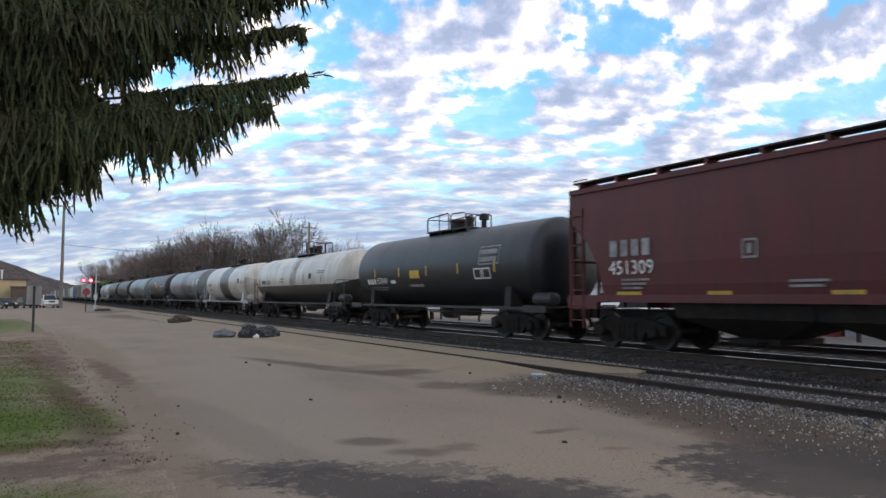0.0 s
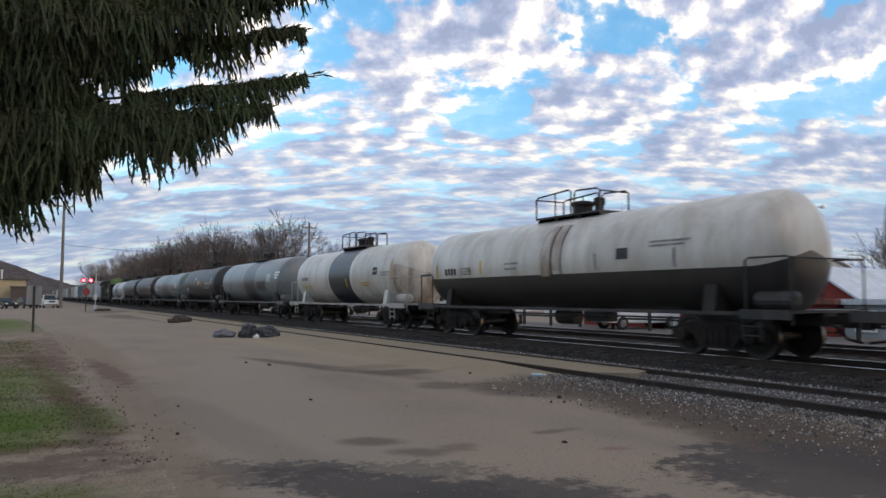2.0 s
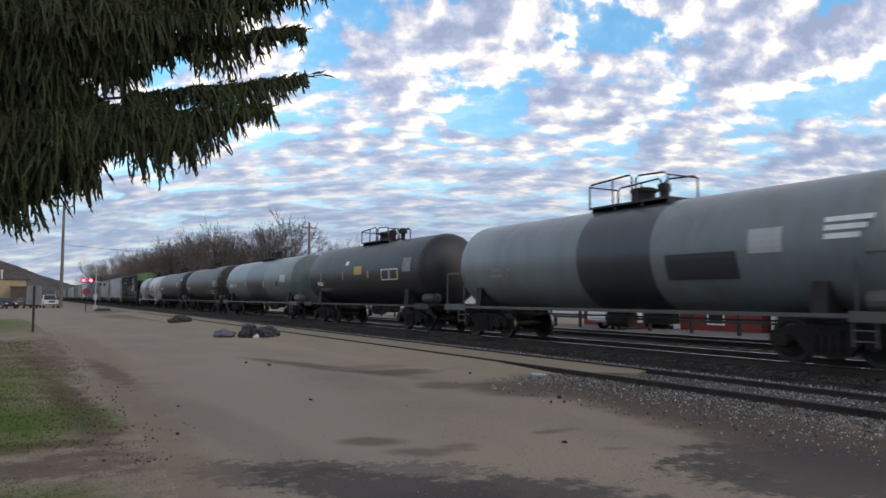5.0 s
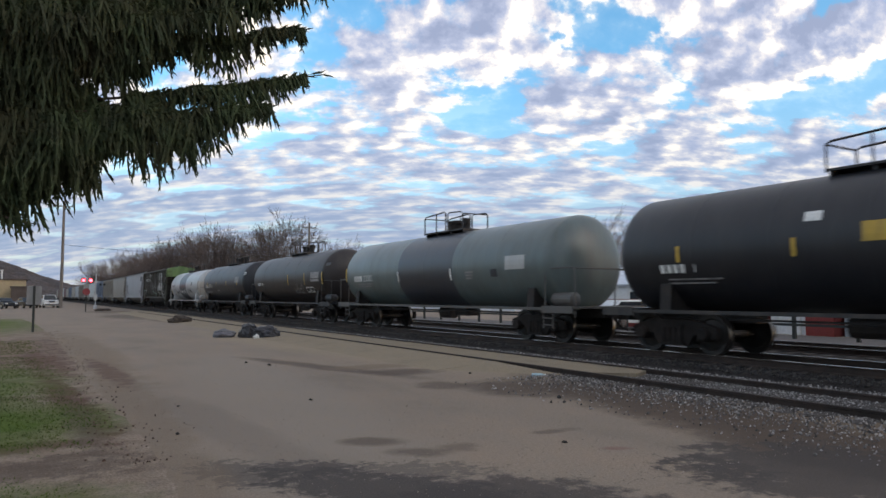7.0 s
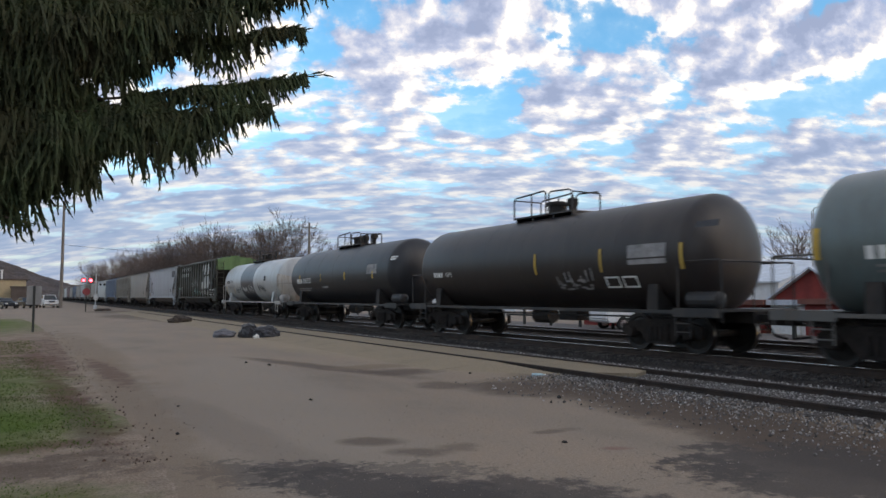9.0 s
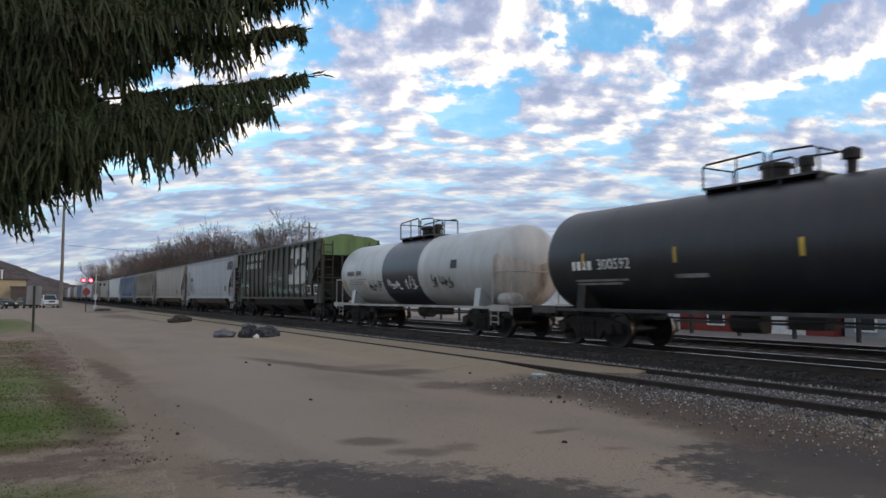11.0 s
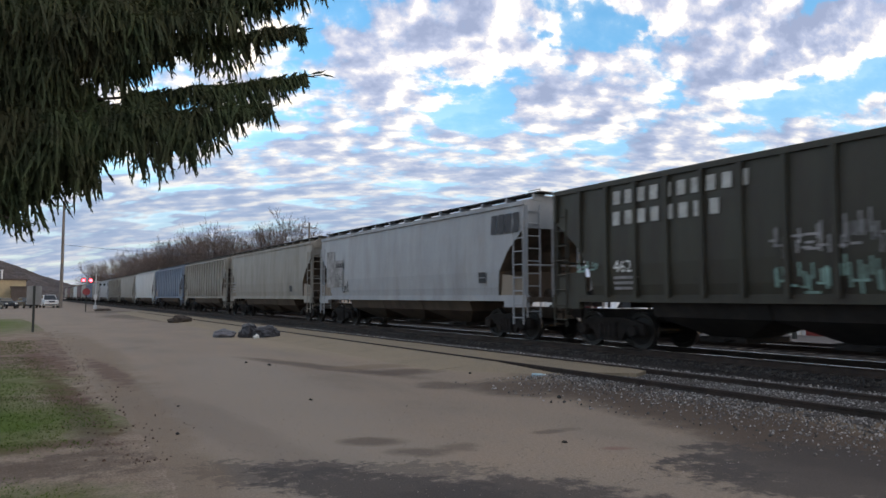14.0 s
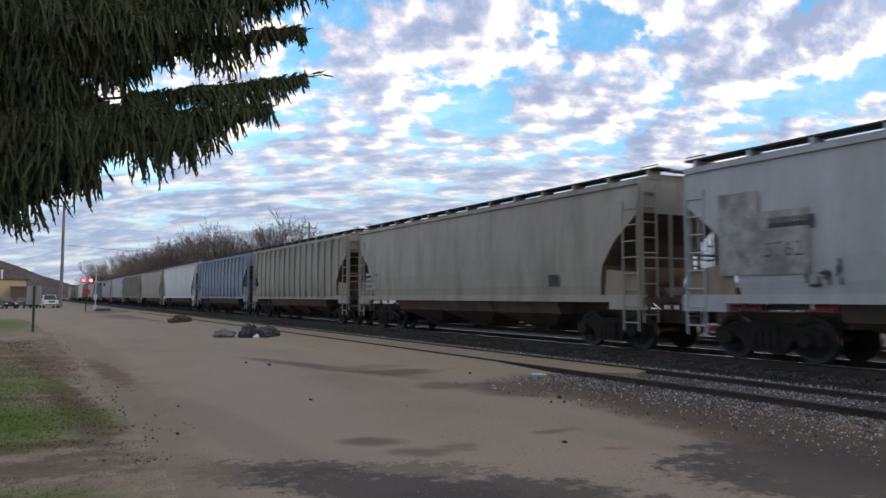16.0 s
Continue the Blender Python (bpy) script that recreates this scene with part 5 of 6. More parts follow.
def spruce():
    """A spruce with long limbs and hanging branchlets."""
    rnd = random.Random(31)
    tx, ty = -2.6, 10.6
    root = thing("spruce_tree", "tall dark green spruce with drooping branchlets", "tree", at=Matrix.Translation((tx, ty, 0)))
    wood = bmesh.new()
    tube(wood, [(0, 0, 0), (0.02, 0, 4), (0, 0.03, 9), (0, 0, 14.5)], 0.3, 10, 0.04)
    part("trunk", wood, M["spruce_bark"], root)
    vs, fs = [], []

    def spindle(p, q, r):
        d = (q - p).normalized()
        s = d.orthogonal().normalized()
        u = d.cross(s)
        mid = p + (q - p) * 0.45
        i = len(vs)
        vs.append(tuple(p))
        for k in range(3):
            a = 2.094 * k
            vs.append(tuple(mid + (s * math.cos(a) + u * math.sin(a)) * r))
        vs.append(tuple(q))
        for k in range(3):
            j = (k + 1) % 3
            fs.extend(((i, i + 1 + k, i + 1 + j), (i + 4, i + 1 + j, i + 1 + k)))

    def strand(p, length, lean, thick=1.0):
        """One hanging branchlet with side sprigs."""
        d = Vector((lean.x + rnd.gauss(0, .26), lean.y + rnd.gauss(0, .26), -1)).normalized()
        n = max(2, int(length / 0.085))
        q = p.copy()
        for k in range(n):
            e = q + d * (length / n)
            spindle(q - d * 0.055, e + d * 0.055, 0.0125 * thick * (1.1 - 0.3 * k / n))
            for _ in range(2):
                a = rnd.uniform(0, 6.28)
                o = Vector((math.cos(a), math.sin(a), 0)) * rnd.uniform(0.3, 0.8) + d
                st = q + (e - q) * rnd.random()
                spindle(st, st + o.normalized() * rnd.uniform(0.045, 0.085), 0.006 * thick)
            q = e
            d = (d + Vector((rnd.gauss(0, .08), rnd.gauss(0, .08), -0.1))).normalized()

    def limb(a, b, sag, hang, dense, side_len, lift=0.12, thick=1.5):
        a, b = Vector(a), Vector(b)
        pts = []
        for k in range(9):
            w = k / 8
            p = a.lerp(b, w)
            p.z += -sag * math.sin(math.pi * w * 0.9) + lift * w ** 3
            pts.append(p)
        bmw = bmesh.new()
        tube(bmw, pts, 0.032, 6, 0.006)
        part("limb", bmw, M["spruce_bark"], root)
        run = (b - a).length
        d = (b - a).normalized()
        across = d.cross(Vector((0, 0, 1))).normalized()
        n = int(run * dense * 1.2)
        seed_ = rnd.uniform(0, 50)
        for k in range(n):
            w = (k + rnd.random()) / n
            if noise.noise(Vector((w * run * 2.6, seed_, 0))) < -0.34 or rnd.random() < (w - 0.6) * 0.5:
                continue
            j = min(7, int(w * 8))
            p = pts[j].lerp(pts[j + 1], w * 8 - j)
            off = rnd.uniform(-1, 1) * side_len * (1.03 - w) ** 0.8 * (0.75 + 0.5 * math.sin(w * run * 7 + seed_))
            q = p + across * off + d * abs(off) * 0.45 + Vector((0, 0, -abs(off) * 0.12 + rnd.gauss(0, 0.02)))
            if rnd.random() < 0.35:
                spindle(p, q, 0.010)
            spindle(q - d * 0.05, q + d * 0.04 + Vector((0, 0, rnd.uniform(-0.03, 0.05))), 0.014 * thick)
            strand(q, hang * rnd.uniform(0.18, 1.15) * (0.85 + 0.35 * math.sin(w * run * 5 + 2 * seed_)) * (1.0 if w < 0.93 else 0.55), d * 0.25, thick)
        for k in range(7):
            o = (d + Vector((rnd.gauss(0, .4), rnd.gauss(0, .4), rnd.uniform(-.5, .7)))).normalized()
            spindle(pts[-1] - d * 0.05 * k, pts[-1] - d * 0.04 * k + o * 0.12, 0.011)

    R = Vector((-tx, -ty, 0))
    for a, b, sag, hang, dense, sl in LONG_LIMBS:
        limb(Vector(a) + R, Vector(b) + R, sag, hang, dense, sl)
    for k in range(34):
        z = rnd.uniform(2.2, 13.0)
        az = rnd.uniform(0, 360)
        reach = 4.2 * (1 - z / 15.5) + 0.4
        if z < 7.0 and (az > 255 or az < 100):
            continue
        dirn = Vector((math.cos(radians(az)), math.sin(radians(az)), 0))
        limb(Vector((0, 0, z)) + dirn * 0.1, dirn * reach + Vector((0, 0, z - 0.25)), 0.3, 0.55, 24, 0.9, thick=1.6)
    me = bpy.data.meshes.new("crown")
    me.from_pydata(vs, [], fs)
    me.materials.append(M["needle"])
    again("crown", me, root)["label"] = "dark green needles on hanging branchlets"
    return root


LONG_LIMBS = [  # foot, tip, sag, longest branchlet, branchlets a metre, half width
    ((-2.4, 10.5, 3.75), (2.86, 7.42, 4.06), 0.10, 0.36, 150, 0.35),
    ((-2.4, 10.5, 3.6), (2.30, 7.66, 3.62), 0.0, 0.50, 150, 0.5),
    ((-2.4, 10.5, 3.45), (1.86, 7.92, 3.52), 0.0, 0.46, 150, 0.5),
    ((-2.4, 10.5, 3.4), (1.48, 8.16, 3.46), 0.0, 0.56, 150, 0.6),
    ((-2.4, 10.5, 4.35), (2.62, 7.48, 4.54), 0.06, 0.36, 160, 0.5),
    ((-2.4, 10.5, 5.0), (2.62, 7.35, 4.98), 0.0, 0.48, 190, 0.5),
    ((-2.4, 10.5, 5.3), (2.80, 7.35, 5.10), 0.0, 0.50, 170, 0.6),
    ((-2.4, 10.5, 5.2), (1.6, 7.9, 5.0), 0.0, 0.5, 150, 0.8),
    ((-2.4, 10.5, 4.3), (0.58, 8.55, 4.28), 0.0, 0.55, 190, 0.6),
    ((-2.4, 10.5, 3.9), (0.55, 8.75, 3.85), 0.0, 0.6, 190, 0.6),
    ((-2.4, 10.5, 3.3), (0.82, 8.6, 3.27), 0.0, 0.55, 170, 0.6),
    ((-2.4, 10.5, 3.0), (0.62, 8.85, 2.94), 0.0, 0.6, 130, 0.5),
    ((-2.4, 10.5, 2.9), (0.2, 9.1, 2.78), 0.0, 0.45, 110, 0.4),
    ((-0.6, 9.5, 2.75), (0.0, 9.12, 2.33), 0.0, 0.16, 26, 0.05),
    ((-2.4, 10.5, 4.9), (1.0, 8.2, 4.72), 0.0, 0.55, 170, 0.8),
    ((-2.4, 10.5, 4.4), (1.55, 8.0, 4.42), 0.0, 0.5, 130, 0.5),
    ((-2.4, 10.5, 4.75), (1.5, 7.95, 4.74), 0.0, 0.5, 190, 0.6),
    ((-2.4, 10.5, 4.2), (0.9, 8.4, 4.2), 0.0, 0.5, 150, 0.6),
    ((-2.4, 10.5, 4.7), (0.6, 8.4, 4.55), 0.0, 0.6, 190, 0.7),
    ((-2.4, 10.5, 3.7), (1.2, 8.3, 3.62), 0.0, 0.4, 170, 0.5),
    ((-2.4, 10.5, 4.6), (1.9, 7.6, 4.62), 0.0, 0.45, 150, 0.6),
    ((-2.4, 10.5, 4.1), (0.3, 8.7, 4.1), 0.0, 0.7, 190, 0.8),
    ((-2.4, 10.5, 3.6), (0.3, 8.8, 3.55), 0.0, 0.7, 190, 0.7),
    ((-2.4, 10.5, 5.0), (0.4, 8.4, 5.1), 0.0, 0.7, 190, 0.9),
    ((-2.4, 10.5, 3.15), (0.35, 9.0, 3.05), 0.0, 0.5, 160, 0.6),
    ((-2.4, 10.5, 5.2), (1.2, 8.9, 5.35), 0.0, 0.6, 170, 0.8),
    ((-2.4, 10.5, 4.8), (0.9, 9.2, 4.95), 0.0, 0.6, 170, 0.8),
    ((-2.4, 10.5, 4.3), (0.4, 9.4, 4.45), 0.0, 0.6, 170, 0.8),
]
spruce()

BIG = bare_tree(36.4, 117.8, 17.0, 1.0, 21, "large leafless tree with spreading crown", depth=7)
MID = bare_tree(30, 128, 16.5, 1.1, 22, "leafless tree with fine grey-brown twigs")
LOW = bare_tree(23, 138, 15.0, 1.2, 23, "leafless tree with drooping twigs", depth=6)
rnd = random.Random(41)
for (x, y, k, sc) in [(53.7, 131, 1, 0.95), (56.8, 59.4, 1, 0.72), (42, 128, 1, 0.9), (33, 124, 2, 0.9), (26.5, 131, 1, 0.85), (20.5, 150, 2, 0.8), (31, 140, 1, 0.95),
                      (25, 160, 1, 0.9), (22, 175, 2, 0.9), (28, 180, 1, 0.9), (24, 200, 2, 1.0), (30, 215, 1, 1.0), (22, 225, 2, 0.9), (27, 245, 1, 1.0), (22, 262, 2, 1.0), (29, 280, 1, 1.1),
                      (60, 62, 2, 0.7), (64, 57, 1, 0.66), (76, 48, 1, 0.7), (80, 40, 2, 0.7), (23, 300, 1, 1.1), (26, 330, 2, 1.2), (24, 120, 2, 0.6), (46, 140, 2, 0.7), (24.5, 146, 1, 0.9), (27, 141, 2, 1.0), (29, 134, 1, 0.95), (32, 131, 2, 1.0),
                      (34.5, 128, 1, 0.9), (38.5, 124, 2, 0.9), (25.5, 152, 2, 0.95), (30.5, 146, 1, 1.0), (35, 138, 2, 1.05), (40, 132, 1, 0.85), (23.5, 165, 1, 0.8), (26, 172, 2, 0.85), (24, 186, 1, 0.85)]:
    ob = copy_thing((BIG, MID, LOW)[k], pose(x, y, 0, 0, 0, rnd.uniform(0, 360)))
    ob.scale = (sc, sc, sc * rnd.uniform(0.92, 1.06))


def brush(name, label, spots, seed):
    """A thicket of leafless stems."""
    rnd = random.Random(seed)
    vs, fs = [], []
    for x, y, h, r in spots:
        for _ in range(rnd.randint(16, 26)):
            a = rnd.uniform(0, 6.28)
            p = Vector((x + rnd.gauss(0, r), y + rnd.gauss(0, r), rnd.uniform(0, 0.45) * h))
            d = Vector((math.cos(a) * rnd.uniform(0, .6), math.sin(a) * rnd.uniform(0, .6), 1)).normalized()
            q = p + d * h * rnd.uniform(0.3, 0.6)
            w = 0.05
            side = d.orthogonal().normalized() * w
            i = len(vs)
            vs += [tuple(p + side), tuple(p - side * 0.5 + side.cross(d)), tuple(p - side * 0.5 - side.cross(d)), tuple(q)]
            fs += [(i, i + 1, i + 3), (i + 1, i + 2, i + 3), (i + 2, i, i + 3)]
    me = bpy.data.meshes.new(name)
    me.from_pydata(vs, [], fs)
    me.materials.append(M["twig"])
    return tagged(new(name, me), label, "brush", kind="stuff")


rnd = random.Random(43)
brush("thicket", "dense brown leafless thicket beyond the tracks", [(rnd.uniform(23, 40) + max(0, (170 - y)) * 0.12, y, rnd.uniform(5.5, 11.5), 1.8) for y in [118 + 242 * rnd.random() ** 1.5 for _ in range(3600)]], 44)
brush("thicket", "brown leafless brush behind the sheds", [(rnd.uniform(60, 75), rnd.uniform(20, 110), rnd.uniform(2.5, 5), 1.5) for _ in range(260)], 45)


# ---- far hill ----
def hill(name, label, cx, cy, rx, ry, h, seed):
    bm = bmesh.new()
    n = 40
    g = []
    for i in range(n + 1):
        row = []
        for j in range(n + 1):
            u, v = 2 * i / n - 1, 2 * j / n - 1
            k = max(0.0, 1 - u * u) * max(0.0, 1 - v * v)
            z = h * k ** 1.15 * (0.85 + 0.35 * noise.noise(Vector((u * 2.5, v * 2.5, seed)))) + (3.0 * noise.noise(Vector((u * 17, v * 17, seed))) if 0 < k else 0)
            row.append(bm.verts.new((cx + u * rx, cy + v * ry, z - 1.0)))
        g.append(row)
    for i in range(n):
        for j in range(n):
            bm.faces.new((g[i][j], g[i + 1][j], g[i + 1][j + 1], g[i][j + 1]))
    return tagged(part(name, bm, M["wooded"]), label, "hill", kind="structure")


M["wooded"] = material("leafless_hillside", (0.07, 0.058, 0.056), 1.0, 0, 0.35, 0.05, 0.6, 0.5, (0.05, 0.042, 0.042), 0.6, second_scale=0.02, fine_vary=0.45)
hill("hill_far", "brown leafless wooded hillside in the distance", -60, 850, 132, 110, 46, 3)
hill("hill_low", "low brown wooded rise behind the buildings", 20, 900, 330, 120, 17, 5)

# ---- buildings ----
M["tan_wall"] = material("tan_metal_siding", (0.42, 0.33, 0.20), 0.8, 0, 0.1, 0.8, 20, 0.1, (0.3, 0.23, 0.14), 0.4)
M["brown_wall"] = material("dark_brown_boards", (0.09, 0.07, 0.06), 0.9, 0, 0.2, 1, 20, 0.2)
M["red_wall"] = material("barn_red_siding", (0.20, 0.035, 0.03), 0.85, 0, 0.2, 1, 20, 0.15, (0.12, 0.03, 0.028), 0.5)
M["white_wall"] = material("white_siding", (0.62, 0.63, 0.64), 0.8, 0, 0.1, 1, 20, 0.1, (0.45, 0.44, 0.42), 0.4)
M["grey_wall"] = material("grey_siding", (0.26, 0.28, 0.30), 0.8, 0, 0.1, 1, 20, 0.1)
M["roof"] = material("pale_metal_roof", (0.5, 0.54, 0.6), 0.6, 0, 0.1, 1, 10, 0.1, (0.35, 0.36, 0.38), 0.4)
M["roof_red"] = material("brown_red_shingles", (0.16, 0.07, 0.055), 0.9, 0, 0.25, 2, 30, 0.4)
M["glass"] = material("dark_window_glass", (0.03, 0.035, 0.04), 0.08, 0, 0.1, 1, 10, 0)
M["trim"] = material("white_painted_trim", (0.6, 0.6, 0.58), 0.6, 0, 0.1, 3, 30, 0.05)


def building(name, label, x0, x1, y0, y1, h, rise, wall, roof, windows=(), doors=(), ridge="y", category="building"):
    """Walls, a gabled or flat roof, and openings on the side that faces -x or -y."""
    b = thing(name, label, category, at=Matrix.Translation((x0, y0, 0)))
    w, d = x1 - x0, y1 - y0
    bm = bmesh.new()
    if ridge == "y" and rise:
        prism(bm, [(0, 0), (w, 0), (w, h), (w / 2, h + rise - 0.05), (0, h)], "y", 0, d)
    elif rise:
        prism(bm, [(0, 0), (d, 0), (d, h), (d / 2, h + rise - 0.05), (0, h)], "x", 0, w)
    else:
        box(bm, 0, w, 0, d, 0, h)
    part("wall", bm, wall, b)
    bm = bmesh.new()
    if rise:
        t, o = 0.12, 0.35
        if ridge == "y":
            sl = rise / (w / 2)
            prism(bm, [(-o, h - o * sl), (w / 2, h + rise), (w + o, h - o * sl), (w + o, h - o * sl + t), (w / 2, h + rise + t), (-o, h - o * sl + t)], "y", -o, d + o)
        else:
            sl = rise / (d / 2)
            prism(bm, [(-o, h - o * sl), (d / 2, h + rise), (d + o, h - o * sl), (d + o, h - o * sl + t), (d / 2, h + rise + t), (-o, h - o * sl + t)], "x", -o, w + o)
    else:
        box(bm, -0.2, w + 0.2, -0.2, d + 0.2, h, h + 0.22)
    part("roof", bm, roof, b)

    def opening(kind, face, u, z, ww, hh):
        bm = bmesh.new()
        if face == "x":
            for a in ((u - 0.08, u, z - 0.08, z + hh + 0.08), (u + ww, u + ww + 0.08, z - 0.08, z + hh + 0.08), (u, u + ww, z + hh, z + hh + 0.08), (u, u + ww, z - 0.08, z)):
                box(bm, -0.06, 0.03, *a)
        else:
            for a in ((u - 0.08, u, z - 0.08, z + hh + 0.08), (u + ww, u + ww + 0.08, z - 0.08, z + hh + 0.08), (u, u + ww, z + hh, z + hh + 0.08), (u, u + ww, z - 0.08, z)):
                box(bm, a[0], a[1], -0.06, 0.03, a[2], a[3])
        fr = part(kind, bm, M["trim"], b)
        bm = bmesh.new()
        if face == "x":
            box(bm, -0.02, 0.02, u, u + ww, z, z + hh)
        else:
            box(bm, u, u + ww, -0.02, 0.02, z, z + hh)
        part("pane" if kind == "window" else "door_leaf", bm, M["glass"] if kind == "window" else M["white_wall"], fr)
    for o in windows:
        opening("window", *o)
    for o in doors:
        opening("door", *o)
    return b


tan = building("tan_building", "tan flat-roofed building behind parked cars", -34, 0.1, 150, 164, 4.6, 0, M["tan_wall"], M["brown_wall"],
               windows=[("y", 27.6, 2.6, 0.9, 0.9), ("y", 20, 2.4, 1.2, 1.0)], doors=[("y", 24, 0, 1.1, 2.1)])
bm = bmesh.new()
lathe(bm, [(4.6, 0.16), (6.3, 0.16), (6.3, 0.24), (6.5, 0.24), (6.55, 0.05)], (30.2, 2, 0), "z", 12)
part("vent_pipe", bm, M["trim"], tan)
building("brown_shed", "small dark brown shed in front of the tan building", -2.1, 0.45, 143, 149.6, 3.2, 0, M["brown_wall"], M["brown_wall"])
building("red_shed", "long low barn-red shed with white frames beyond the tracks", 28, 31, 19.5, 31, 1.25, 0, M["red_wall"], M["roof_red"], windows=[("x", 2, 0.35, 0.8, 0.6), ("x", 7.5, 0.35, 0.8, 0.6)], doors=[("x", 4.6, 0.0, 0.8, 1.1)])
building("white_trailer", "low white storage unit beyond the tracks", 28.2, 31, 17.6, 19.2, 1.25, 0, M["white_wall"], M["roof"], doors=[("x", 0.3, 0.05, 0.9, 1.0)])
building("red_store", "low barn-red storage shed beyond the tracks", 28, 31, 16.3, 17.5, 1.3, 0, M["red_wall"], M["roof_red"])
building("grey_store", "low grey shed with white window frames beyond the tracks", 28.4, 31, 8.0, 16.1, 1.3, 0, M["grey_wall"], M["roof"],
         windows=[("x", 6.9, 0.3, 0.7, 0.7), ("x", 4.8, 0.3, 0.8, 0.7), ("x", 2.2, 0.3, 0.8, 0.7)])
building("white_barn", "large white barn with pale blue-grey roof", 42, 54, 28, 52, 2.6, 1.6, M["white_wall"], M["roof"], windows=[("x", 4, 1.0, 1.0, 1.0), ("x", 12, 1.0, 1.0, 1.0)])
building("white_warehouse", "low white warehouse far beyond the tracks", 46, 60, 62, 96, 3.0, 0.8, M["white_wall"], M["roof"], windows=[("x", 5, 1.0, 1.2, 1.0), ("x", 15, 1.0, 1.2, 1.0)])
building("red_barn", "red gabled barn with white roof edge beyond the tracks", 36, 46, 19.6, 24.4, 1.5, 1.6, M["red_wall"], M["roof"], windows=[("x", 2.0, 0.7, 0.7, 0.6)], ridge="x")

sheet("yard", uneven([(21.8, -20), (27.6, -20), (27.6, 70), (21.8, 70)], 71), 0.012, material("grey_yard_gravel", (0.13, 0.118, 0.112), 0.95, 0, 0.3, 1.2, 30, 0.3, (0.08, 0.072, 0.068), 0.6, fine_vary=0.3, spec=0.12),
      "grey gravel yard beyond the tracks", "yard")


def rail_fence(x, y0, y1, gap=2.4):
    """Dark posts with two rails."""
    f = thing("rail_fence", "dark weathered rail fence before the sheds", "fence", at=Matrix.Translation((x, y0, 0)))
    bm = bmesh.new()
    box(bm, -0.06, 0.06, -0.06, 0.06, 0, 1.15)
    first = part("post", bm, M["dark_post"], f)
    for k in range(1, int((y1 - y0) / gap) + 1):
        again("post", first.data, f, Matrix.Translation((0, gap * k, 0)))
    for z in (0.55, 1.0):
        bm = bmesh.new()
        box(bm, -0.1, -0.06, 0, y1 - y0, z - 0.05, z + 0.05)
        part("rail", bm, M["dark_post"], f)


M["dark_post"] = material("dark_steel_post", (0.03, 0.032, 0.03), 0.8, 0, 0.2, 3, 30, 0.1)
rail_fence(25.2, 9.0, 57.0)

# ---- parked vehicles ----
M["white_car"] = material("white_car_paint", (0.62, 0.63, 0.64), 0.3, 0, 0.05, 2, 20, 0)
M["dark_car"] = material("dark_car_paint", (0.025, 0.028, 0.035), 0.25, 0, 0.1, 2, 20, 0)
M["tyre"] = material("black_rubber", (0.02, 0.02, 0.02), 0.85, 0, 0.2, 4, 40, 0.2)
M["lamp_glass"] = material("headlight_glass", (0.5, 0.5, 0.5), 0.15, 0, 0.1, 4, 40, 0)
M["chrome"] = material("chrome_trim", (0.5, 0.5, 0.5), 0.25, 1.0, 0.1, 4, 40, 0)


